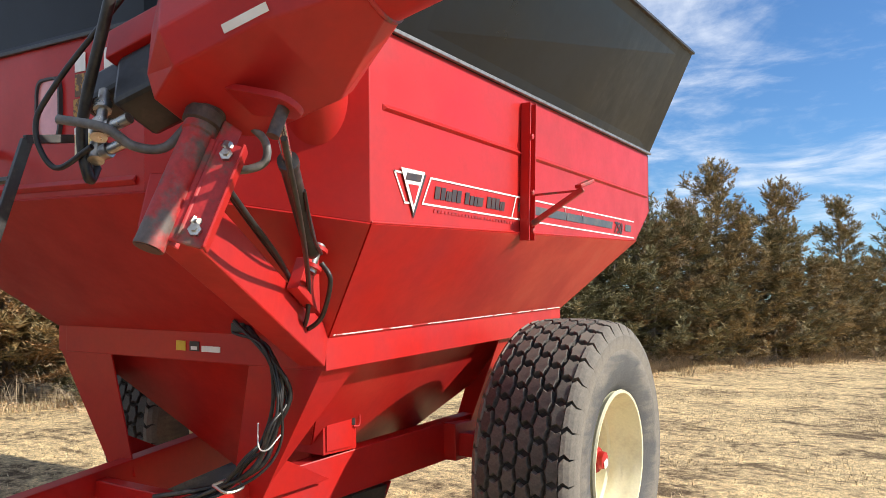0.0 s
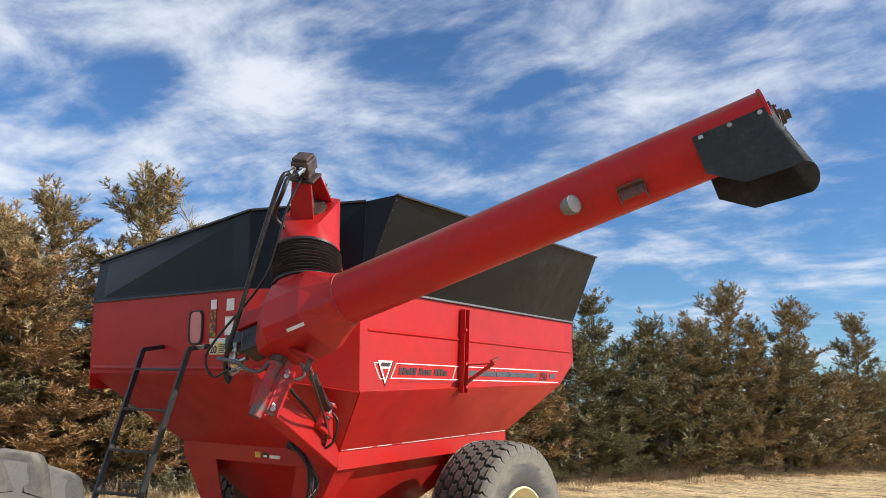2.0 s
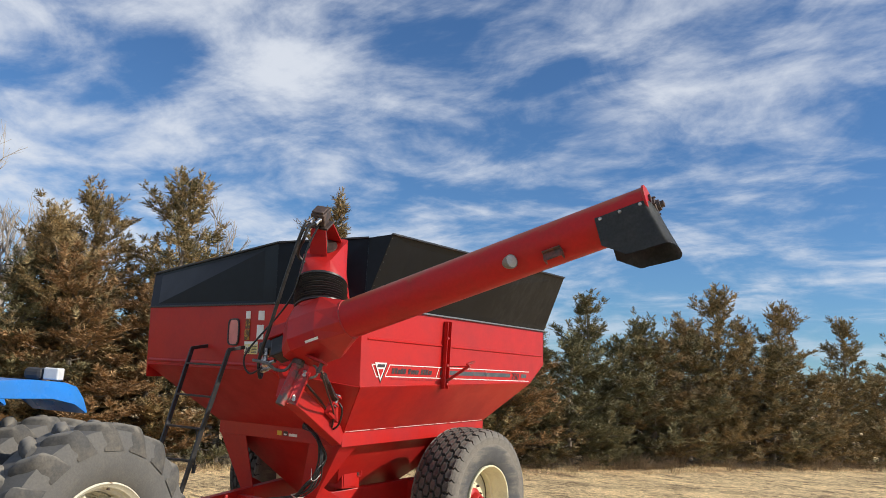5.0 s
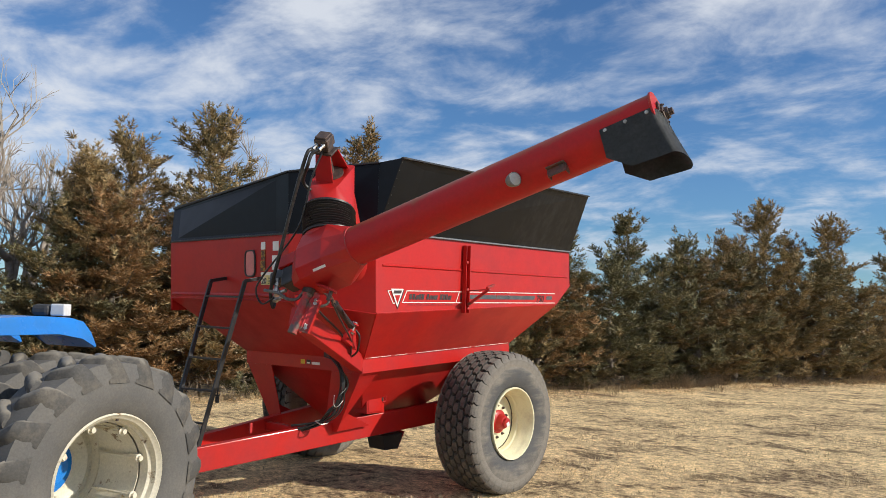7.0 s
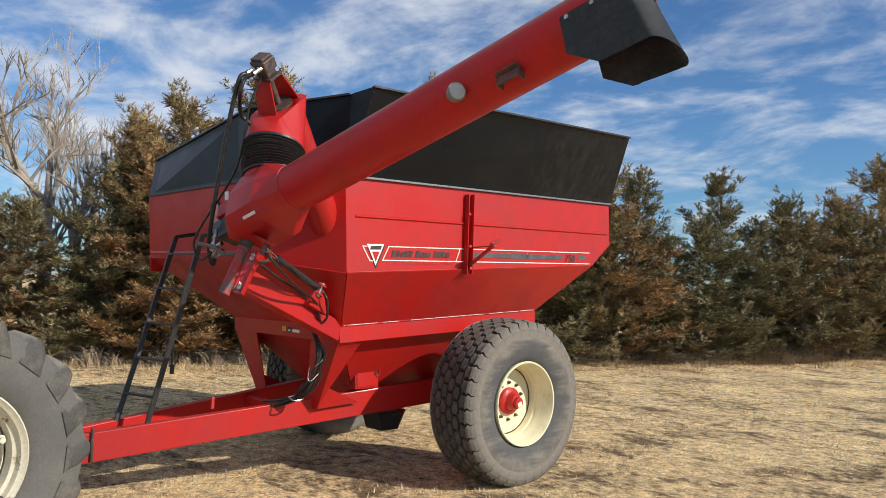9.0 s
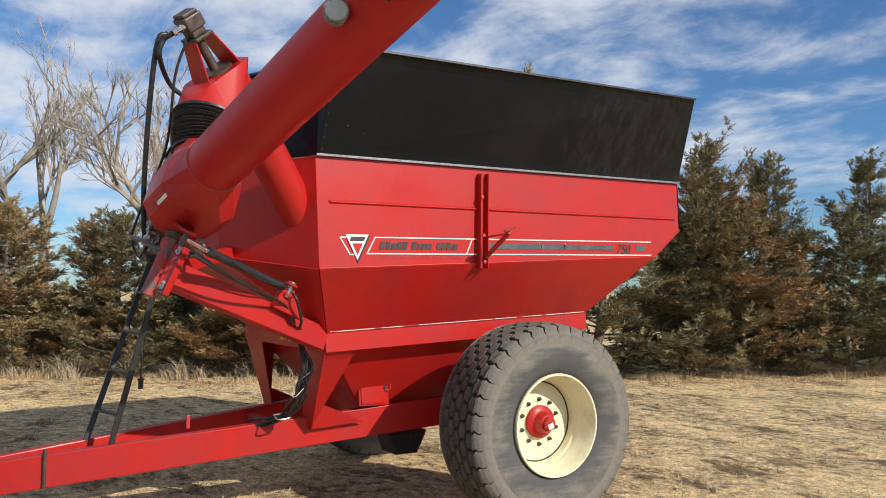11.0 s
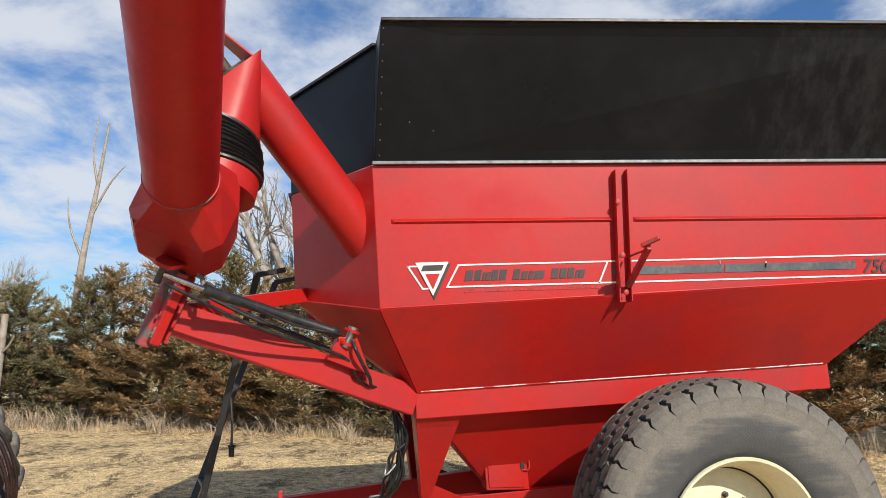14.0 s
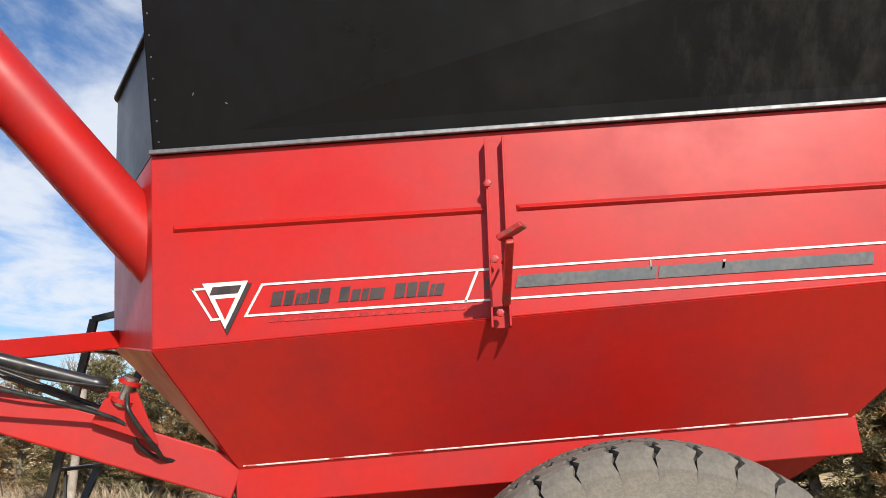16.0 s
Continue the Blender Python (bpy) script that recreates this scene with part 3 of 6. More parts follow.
def plant_junipers():
    kinds = [juniper(11, 6.0, 1.75, JUNIPER), juniper(12, 5.0, 1.8, JUNIPER_BROWN), juniper(13, 6.0, 1.35, JUNIPER_BROWN), juniper(14, 4.4, 1.7, JUNIPER), juniper(15, 6.5, 2.3, JUNIPER, forked=True), juniper(16, 6.0, 1.45, JUNIPER)]
    labels = ["green juniper tree with feathery winter foliage", "bronze brown juniper tree in winter foliage", "narrow spired juniper browned by winter", "bushy olive juniper beside dry grass",
              "large forked juniper with golden brown tips", "slender dark olive juniper with ragged tips"]
    for (k, h), l in zip(kinds, labels):
        tagged(k, l, "tree", "juniper shelter belt")
    rng = random.Random(5)
    used = set()
    # place, height and kind of the trees that stand out from the row
    stand = [(-5.27, 19.45, 5.9, 5), (-4.6, 21.9, 5.1, 3), (-3.78, 24.8, 5.5, 1), (-3.03, 26.46, 6.95, 0), (-2.0, 28.7, 5.8, 2), (-1.14, 30.5, 6.6, 0), (0.6, 34.7, 6.5, 5), (2.2, 38.5, 6.4, 0),
             (-6.53, 16.0, 5.6, 0), (-7.3, 14.2, 5.9, 4), (-9.67, 9.1, 7.7, 2), (-11.27, 5.95, 7.6, 0), (-12.05, 4.5, 6.8, 4), (-12.8, 3.2, 6.0, 0), (-14.2, 0.6, 3.6, 1), (-15.4, -1.8, 4.0, 1), (-16.3, -3.5, 4.5, 3),
             (-17.2, -5.4, 4.4, 1), (-17.9, -7.5, 4.3, 1), (-19.2, -10.6, 4.0, 3), (-20.4, -13.7, 3.9, 1), (-21.7, -16.7, 4.4, 3), (-23.0, -19.5, 4.6, 0)]
    for i in range(25):
        x, y = tree_line(0.13 + 0.86 * i / 24)
        stand.append((x - 0.75 - rng.random() * 0.6, y + 0.2 + rng.random() * 0.5, rng.uniform(3.6, 5.0) if y > -1 else rng.uniform(3.2, 4.0), rng.choice((0, 1, 3, 3, 3))))
    for x, y, h, k in stand:
        t, own = kinds[k]
        if k in used:
            t = copy_thing(t, Matrix())
        used.add(k)
        s = h / own
        w = s * (1.40 if h < 5.1 else 1.14)
        t.location, t.rotation_euler, t.scale = (x, y, 0), (0, 0, rng.uniform(0, 6.28)), (w, w, s)


plant_junipers()


def brush():
    """Bare bushes and dead stems tangled under the trees."""
    rng = np.random.default_rng(9)
    verts, faces = [], []
    for _ in range(330):
        s = rng.random()
        x, y = tree_line(s)
        x += rng.normal(-0.1, 0.5); y += rng.normal(0.1, 0.4)
        tall = rng.uniform(0.25, 0.85)
        for _ in range(26):
            a, l = rng.uniform(0, 6.28), rng.uniform(0.15, 0.7)
            h = tall * rng.uniform(0.4, 1.0)
            w = rng.uniform(0.003, 0.008)
            bx, by = x + rng.normal(0, 0.14), y + rng.normal(0, 0.14)
            mx, my, mz = bx + math.cos(a) * l * 0.35, by + math.sin(a) * l * 0.35, h * 0.55
            ex, ey = bx + math.cos(a) * l, by + math.sin(a) * l
            i = len(verts)
            verts += [(bx - w, by + w, -0.05), (bx + w, by - w, -0.05), (mx + w, my - w, mz), (mx - w, my + w, mz), (ex, ey, h)]
            faces += [(i, i + 1, i + 2, i + 3), (i + 3, i + 2, i + 4)]
    me = bpy.data.meshes.new("brush")
    me.from_pydata(verts, [], faces)
    me.materials.append(BRUSH)
    tagged(new("brush", me), "bare brown brush and dead stems under the junipers", "brush", kind="stuff")


brush()


def bare_tree(x, y, height, seed, lean=(0, 0), label="bare pale deciduous tree with fine winter twigs"):
    rng = np.random.default_rng(seed)
    bm, twigs = B(), B()

    def limb(base, way, length, r, depth):
        way = way.normalized()
        bend = Vector(rng.normal(0, 0.20, 3))
        mid = base + (way + bend * 0.4) * length * 0.5
        tip = mid + (way + bend + Vector((0, 0, 0.16))).normalized() * length * 0.5
        sweep(bm if depth < 3 else twigs, [base, mid, tip], r, 7 if depth < 2 else (4 if depth < 3 else 3), 3 if depth < 3 else 1, max(r * 0.55, 0.004))
        if depth == 5:
            return
        for k in range(4):
            t = rng.uniform(0.35, 1.0) if k else 1.0
            p = base.lerp(mid, t * 2) if t < 0.5 else mid.lerp(tip, t * 2 - 1)
            d = way + Vector(rng.normal(0, 0.46, 3)) + Vector((0, 0, 0.26))
            limb(p, d, length * rng.uniform(0.46, 0.74), max(r * rng.uniform(0.42, 0.62), 0.007), depth + 1)

    limb(Vector((x, y, -0.1)), Vector((lean[0], lean[1], 1)), height * 0.36, 0.021 * height, 0)
    t = thing("bare_tree", (x, y, 0), label, "tree", "bare trees behind the junipers")
    part("trunk", bm, PALE_BARK, t, smooth=60)
    ob = part("twig_mass", twigs, PALE_BARK, t, "fine grey twigs")
    ob["kind"] = "stuff"


for i, (x, y, h) in enumerate([(-21.0, 6.2, 10.2), (-16.5, 2.2, 10.8), (-15.6, 3.0, 9.6), (-18.4, -2.75, 12.6), (-18.8, -0.5, 10.6), (-13.6, 9.6, 8.6), (-9.0, 16.8, 8.0), (-7.6, 18.4, 7.6), (-22.5, -9.0, 6.6), (-23, -13, 6.4), (-20.5, -6.0, 6.4)]):
    bare_tree(x, y, h, 40 + i)


def dead_trunk():
    t = thing("dead_trunk", (-16.6, -10.0, 0), "broken pale dead trunk standing before the junipers", "dead tree")
    bm = B()
    sweep(bm, [(-16.6, -10.0, -0.1), (-16.62, -9.9, 1.6), (-16.5, -9.75, 3.1)], 0.13, 9, 5, 0.09)
    part("trunk", bm, PALE_BARK, t, smooth=60)
    part("stub", sweep(B(), [(-16.6, -9.9, 2.0), (-16.4, -9.6, 2.2), (-16.3, -9.4, 2.5)], 0.04, 6, 4, 0.015), PALE_BARK, t)
    t = thing("dead_trunk", (-18.8, -8.8, 0), "tall pale dead trunk with a forked broken top", "dead tree")
    part("trunk", sweep(B(), [(-18.8, -8.8, -0.1), (-18.85, -8.75, 2.6), (-18.7, -8.5, 5.0), (-18.8, -8.2, 7.2), (-18.7, -7.9, 9.2)], 0.17, 9, 5, 0.03), PALE_BARK, t, smooth=60)
    for a, b, c in (((-18.75, -8.35, 6.2), (-18.6, -7.8, 7.2), (-18.5, -7.3, 7.8)), ((-18.8, -8.2, 7.2), (-18.9, -8.4, 8.3), (-19.0, -8.3, 9.5)), ((-18.7, -8.5, 4.8), (-18.6, -8.9, 5.9), (-18.6, -9.0, 6.8))):
        part("stub", sweep(B(), [a, b, c], 0.045, 6, 4, 0.012), PALE_BARK, t)


dead_trunk()


# ---- grain cart ----
HUB = Vector((0, 2.12, 0.87))
LEVEL = Matrix.Translation(HUB) @ Matrix.Rotation(radians(3.2), 4, "X") @ Matrix.Translation(-HUB)
cart = thing("grain_cart", (0, 2.12, 0), "red grain cart with black hopper extensions and folding unloading auger", "grain cart")


def level(bm):
    """The tank stands nose down by a few degrees: from its own level to the yard's."""
    bm.transform(LEVEL)
    return bm


def L(x, y, z):
    return LEVEL @ Vector((x, y, z))


SIDE, LEFT, FRONT, REAR = 1.60, -1.66, -0.55, 4.29
MID = (0.76, -0.50)            # where the front turns into the cut corner
CORNER = (SIDE, 0.08)          # where the cut corner meets the side


def shell(bm, quads, inward=0.012):
    """Plates: every outline becomes a sheet with thickness."""
    for q in quads:
        pts = [Vector(p) for p in q]
        n = (pts[1] - pts[0]).cross(pts[2] - pts[0]).normalized()
        prism(bm, pts, n * inward)
    return bm


def top_z(y):
    return 3.275 - 0.033 * max(y, 0)


def build_tank():
    # upright walls, each with its thickness turned inwards
    side = [(SIDE, 0.08, top_z(0)), (SIDE, 0.08, 2.35), (SIDE, 3.88, 2.35), (SIDE, REAR, 2.64), (SIDE, REAR, top_z(REAR))]
    part("side_wall", level(prism(B(), side, (-0.02, 0, 0), 0.003)), RED, cart)
    far = [(LEFT, p[1] if i > 1 else FRONT, p[2]) for i, p in enumerate(side)]
    part("side_wall", level(prism(B(), far, (0.02, 0, 0), 0.003)), RED, cart)
    front = [(LEFT, FRONT, 3.26), (LEFT, FRONT, 2.53), (MID[0], MID[1], 2.50), (MID[0], MID[1], 3.27)]
    part("front_wall", level(prism(B(), front, (0, 0.02, 0), 0.003)), RED, cart)
    cut = [(MID[0], MID[1], 3.27), (MID[0], MID[1], 2.50), (SIDE, 0.08, 2.35), (SIDE, 0.08, 3.275)]
    part("corner_wall", level(prism(B(), cut, (-0.012, 0.016, 0), 0.003)), RED, cart)
    rear = [(SIDE, REAR, top_z(REAR)), (SIDE, REAR, 2.64), (LEFT, REAR, 2.64), (LEFT, REAR, top_z(REAR))]
    part("rear_wall", level(prism(B(), rear, (0, -0.02, 0), 0.003)), RED, cart)
    # sloping hopper plates down to the frame ledge
    bm = B()
    lo = [(-1.14, 0.30, 1.79), (0.55, 0.30, 1.79), (1.14, 0.32, 1.79), (1.14, 3.28, 1.79), (-1.14, 3.28, 1.79)]
    shell(bm, [[(SIDE, 0.08, 2.35), lo[2], lo[3], (SIDE, 3.88, 2.35)]])
    part("side_slope", level(bm), RED, cart)
    bm = B(); shell(bm, [[(LEFT, 3.88, 2.35), lo[4], lo[0], (LEFT, FRONT, 2.53)]])
    part("side_slope", level(bm), RED, cart)
    bm = B(); shell(bm, [[(LEFT, FRONT, 2.53), lo[0], lo[1], (MID[0], MID[1], 2.50)]])
    part("front_slope", level(bm), RED, cart)
    bm = B(); shell(bm, [[(MID[0], MID[1], 2.50), lo[1], lo[2]], [(MID[0], MID[1], 2.50), lo[2], (SIDE, 0.08, 2.35)]])
    part("corner_slope", level(bm), RED, cart)
    bm = B(); shell(bm, [[(SIDE, 3.88, 2.35), lo[3], lo[4], (LEFT, 3.88, 2.35)], [(SIDE, REAR, 2.64), (SIDE, 3.88, 2.35), (LEFT, 3.88, 2.35), (LEFT, REAR, 2.64)]])
    part("rear_slope", level(bm), RED, cart)
    # pressed seams: a shallow rib low down and a wider one below the rim
    for name, y0, y1, z in (("side_rib", 0.18, 1.62, 2.905), ("side_rib", 1.78, 4.20, 2.905)):
        bm = B()
        zz = z - 0.037 * y0
        prism(bm, [(SIDE, y0, zz + 0.022), (SIDE + 0.020, y0 + 0.02, zz), (SIDE, y0, zz - 0.014)], (0, y1 - y0, -0.037 * (y1 - y0)), 0.003)
        part(name, level(bm), RED, cart)
    bm = B()
    prism(bm, [(LEFT + 0.05, FRONT, 2.60), (LEFT + 0.05, FRONT - 0.02, 2.575), (LEFT + 0.05, FRONT, 2.55)], (MID[0] - LEFT - 0.1, 0.045, -0.02), 0.003)
    part("front_rib", level(bm), RED, cart)
    # folded lower edge of the side, and the white-worn weld line along the ledge
    part("side_hem", level(bar(B(), (SIDE + 0.004, 0.08, 2.352), (SIDE + 0.004, 3.88, 2.352), 0.014, 0.012)), RED, cart)
    part("weld_line", level(bar(B(), (1.154, 0.34, 1.797), (1.154, 3.26, 1.797), 0.018, 0.014)), WELD, cart, "chipped pale weld line")
    part("weld_line", level(bar(B(), (-1.12, 0.288, 1.797), (0.50, 0.288, 1.797), 0.018, 0.014)), WELD, cart, "chipped pale weld line")


WELD = material("chipped_weld", (0.72, 0.64, 0.60), 0.55, other=(0.40, 0.03, 0.03), scale=7, fine=40, spread=(0.52, 0.58), stretch=(1, 1, 1))
build_tank()


def reflection_painted():
    """Black paint with a pale, mottled reflection put into the colour of its rear half."""
    mat = material("black_paint_with_reflection", (0.0035, 0.005, 0.008), 0.36, other=(0.010, 0.011, 0.013), scale=1.3, fine=9, grain=0.25, spread=(0.55, 0.75), rough_var=0.10, spec=0.30)
    tree = mat.node_tree
    link = tree.links.new
    bsdf = tree.nodes["Principled BSDF"]
    old = bsdf.inputs["Base Color"].links[0].from_socket
    tex = tree.nodes.new("ShaderNodeTexCoord")
    sep = tree.nodes.new("ShaderNodeSeparateXYZ")
    link(tex.outputs["Object"], sep.inputs[0])
    along_y = tree.nodes.new("ShaderNodeMapRange")
    along_y.inputs["From Min"].default_value, along_y.inputs["From Max"].default_value = 2.1, 2.7
    along_y.inputs["To Max"].default_value = 0.24
    link(sep.outputs["Y"], along_y.inputs["Value"])
    streak = tree.nodes.new("ShaderNodeMapping"); streak.inputs["Scale"].default_value = (1, 1.6, 0.7)
    link(tex.outputs["Object"], streak.inputs[0])
    blot = node(tree, "ShaderNodeTexNoise", Scale=6.0, Detail=9.0, Roughness=0.75)
    link(streak.outputs[0], blot.inputs["Vector"])
    add = tree.nodes.new("ShaderNodeMath"); add.operation = "ADD"
    link(blot.outputs["Fac"], add.inputs[0]); link(along_y.outputs[0], add.inputs[1])
    ramp = tree.nodes.new("ShaderNodeMapRange")
    ramp.inputs["From Min"].default_value, ramp.inputs["From Max"].default_value = 0.68, 0.95
    ramp.inputs["To Max"].default_value = 0.28
    link(add.outputs[0], ramp.inputs["Value"])
    mix = tree.nodes.new("ShaderNodeMix"); mix.data_type = "RGBA"
    mix.inputs["B"].default_value = (0.075, 0.075, 0.076, 1)
    link(ramp.outputs[0], mix.inputs["Factor"]); link(old, mix.inputs["A"])
    link(mix.outputs["Result"], bsdf.inputs["Base Color"])
    return mat


BLACK_REFLECTION = reflection_painted()


def build_extension():
    """Black sheet-metal sides that lean outwards above the tank."""
    near = [(SIDE + 0.01, 0.10, 3.285), (SIDE + 0.01, REAR - 0.01, top_z(REAR) + 0.01), (2.065, 4.09, 3.955), (1.945, 0.17, 4.105)]
    part("extension_side", level(prism(B(), near, (-0.018, 0, -0.012), 0.002)), BLACK_REFLECTION, cart, "black extension panel, pale reflection painted in towards the rear")
    far = [(LEFT - 0.01, FRONT, 3.265), (LEFT - 0.01, REAR - 0.01, top_z(REAR) + 0.01), (LEFT - 0.42, 4.09, 3.90), (LEFT - 0.25, FRONT + 0.2, 3.745)]
    part("extension_side", level(prism(B(), far, (0.018, 0, -0.012), 0.002)), BLACK_PANEL, cart)
    front = [(LEFT - 0.01, FRONT, 3.265), (MID[0], MID[1], 3.275), (MID[0] - 0.01, MID[1] + 0.01, 4.00), (LEFT - 0.25, FRONT + 0.2, 3.745)]
    part("extension_front", level(prism(B(), front, (0, 0.018, 0), 0.002)), BLACK_PANEL, cart)
    cut = [(MID[0], MID[1], 3.275), (SIDE + 0.01, 0.09, 3.285), (1.60, 0.145, 4.085), (MID[0] - 0.01, MID[1] + 0.01, 4.00)]
    part("extension_corner", level(prism(B(), cut, (-0.012, 0.016, 0), 0.002)), BLACK_PANEL, cart)
    gap = [(SIDE + 0.01, 0.09, 3.285), (1.945, 0.17, 4.105), (1.60, 0.145, 4.085)]
    part("extension_gusset", level(prism(B(), gap, (0, 0.014, 0), 0.002)), BLACK_PANEL, cart)
    rear = [(SIDE, REAR, top_z(REAR) + 0.01), (LEFT, REAR, top_z(REAR) + 0.01), (LEFT - 0.42, 4.09, 3.90), (2.065, 4.09, 3.955)]
    part("extension_rear", level(prism(B(), rear, (0, -0.018, 0), 0.002)), BLACK_PANEL, cart)
    # folded top lips and the bare strip along the foot
    for a, b in ((near[3], near[2]), (front[3], front[2]), (front[2], cut[2]), (far[3], far[2])):
        part("top_lip", level(bar(B(), a, b, 0.045, 0.022, bevel=0.004)), BLACK_STEEL, cart)
    part("foot_strip", level(bar(B(), (SIDE + 0.022, 0.08, 3.285), (SIDE + 0.022, REAR, top_z(REAR) + 0.012), 0.02, 0.022, bevel=0.004)), GREY_EDGE, cart, "bare metal strip")
    part("foot_strip", level(bar(B(), (LEFT, FRONT - 0.012, 3.268), (MID[0], MID[1] - 0.012, 3.278), 0.02, 0.022, bevel=0.004)), BLACK_STEEL, cart)
    for k in range(9):
        f = (k + 0.5) / 9
        p = Vector((SIDE + 0.012, 0.105, 3.285)).lerp(Vector((1.945, 0.168, 4.105)), f)
        part("rivet", level(lathe(B(), upright(p + Vector((0.0, 0.02, 0)), p + Vector((0.012, 0.02, -0.006))), [(0.005, 0), (0.004, 0.003)], 8)), GREY_EDGE, cart)


build_extension()


def build_frame():
    # ledge band round the foot of the tank
    for a, b in (((1.10, 0.30, 1.70), (1.10, 3.30, 1.70)), ((-1.10, 0.30, 1.70), (-1.10, 3.30, 1.70))):
        part("ledge_band", level(bar(B(), a, b, 0.09, 0.175)), RED, cart)
    for y in (0.34, 3.26):
        part("ledge_band", level(bar(B(), (-1.06, y, 1.70), (1.06, y, 1.70), 0.09, 0.175)), RED, cart)
    # lower hopper that narrows to the auger sump
    bm = B()
    hi = [(-1.02, 0.42, 1.62), (1.02, 0.42, 1.62), (1.02, 3.2, 1.62), (-1.02, 3.2, 1.62)]
    lo = [(-0.22, 1.05, 0.78), (0.34, 1.05, 0.78), (0.34, 1.75, 0.78), (-0.22, 1.75, 0.78)]
    for i in range(4):
        j = (i + 1) % 4
        part("hopper_plate", level(shell(B(), [[hi[j], hi[i], lo[i], lo[j]]])), RED, cart)
    part("sump_plate", level(shell(B(), [lo])), RED, cart)
    # slanting front legs and their side plates
    for s in (1, -1):
        bm = B()
        prism(bm, [(s * 1.12, 0.30, 1.62), (s * 0.60, 0.30, 1.62), (s * 0.42, 0.34, 0.86), (s * 0.64, 0.34, 0.86)], (0, 0.012, 0), 0.002)
        prism(bm, [(s * 1.12, 0.31, 1.62), (s * 1.12, 0.62, 1.62), (s * 0.70, 0.42, 1.10), (s * 0.70, 0.86, 0.88), (s * 0.62, 0.34, 0.86)], (-s * 0.012, 0, 0), 0.002)
        part("front_leg", level(bm), RED, cart)
        bm = B()
        prism(bm, [(s * 1.10, 2.55, 1.62), (s * 0.80, 2.55, 1.62), (s * 0.56, 2.55, 0.90), (s * 0.86, 2.55, 0.90)], (0, 0.012, 0), 0.002)
        prism(bm, [(s * 1.10, 2.30, 1.62), (s * 1.10, 2.80, 1.62), (s * 0.86, 2.60, 0.90), (s * 0.86, 2.20, 0.90)], (-s * 0.012, 0, 0), 0.002)
        part("rear_leg", level(bm), RED, cart)
    part("cross_member", bar(B(), (-0.42, 0.10, 0.75), (0.44, 0.10, 0.75), 0.10, 0.10), RED, cart)
    # drawbar: two box beams that close towards the hitch
    for s in (1, -1):
        b = Vector((s * 0.03 + 0.01, -2.75, 0.445))
        c = Vector((s * 0.80, 2.35, 0.92))
        part("drawbar_beam", bar(B(), b, c, 0.11, 0.275, bevel=0.008), RED, cart)
    part("hitch", bar(B(), (0.02, -2.70, 0.47), (0.02, -3.15, 0.47), 0.16, 0.06), IRON, cart)
    # stand for the jack, welded on the beam
    part("jack_stub", bar(B(), (0.33, -0.71, 0.81), (0.33, -0.71, 0.93), 0.022, 0.035, side=(0, 1, 0)), RED_RUSTY, cart)
    part("jack_pin", tube(B(), (0.24, -1.85, 0.72), (0.24, -1.85, 0.40), 0.016, 10), IRON, cart)
    part("axle", bar(B(), (-1.45, 2.12, 0.87), (1.45, 2.12, 0.87), 0.16, 0.16), RED, cart)
    for s in (1, -1):
        part("axle_bracket", prism(B(), [(s * 0.74, 1.98, 1.02), (s * 0.74, 2.30, 1.02), (s * 0.74, 2.26, 0.76), (s * 0.74, 2.00, 0.76)], (s * 0.16, 0, 0), 0.006), RED, cart)
    # closed clean-out hatch at the foot of the hopper, with its latch rod
    hatch = part("cleanout_hatch", prism(B(), [(0.45, 0.79, 1.235), (0.45, 1.11, 1.215), (0.45, 1.13, 0.95), (0.45, 0.81, 0.95)], (0.235, 0, 0), 0.006), RED, cart, "closed red clean-out hatch")
    part("hatch_door", prism(B(), [(0.687, 0.815, 1.215), (0.687, 1.07, 1.20), (0.687, 1.09, 0.97), (0.687, 0.83, 0.97)], (0.008, 0, 0), 0.003), RED, hatch)
    # no slot is cut: a black plate gives its dark inside
    part("latch_slot", prism(B(), [(0.688, 1.06, 1.19), (0.688, 1.09, 1.188), (0.688, 1.095, 1.10), (0.688, 1.06, 1.102)], (0.010, 0, 0), 0.002), BLACK_STEEL, hatch, "black plate for the shaded latch slot")
    part("latch_rod", sweep(B(), [(0.702, 1.05, 1.205), (0.705, 1.11, 1.200), (0.705, 1.12, 1.19), (0.705, 1.125, 1.10), (0.702, 1.07, 1.095)], 0.006, 8), RED_RUSTY, hatch)
    # sump that hangs under the axle, coloured black for its shade, with a red end plate
    bm = B()
    prism(bm, [(0.32, 1.17, 0.64), (0.32, 1.57, 0.64), (0.32, 1.48, 0.44), (0.32, 1.24, 0.44)], (0.30, 0, 0), 0.006)
    part("sump_box", bm, BLACK_STEEL, cart)
    part("sump_end", prism(B(), [(0.30, 1.575, 0.66), (0.64, 1.575, 0.66), (0.60, 1.488, 0.43), (0.34, 1.488, 0.43)], (0, 0.012, 0.004), 0.002), RED_RUSTY, cart)


build_frame()


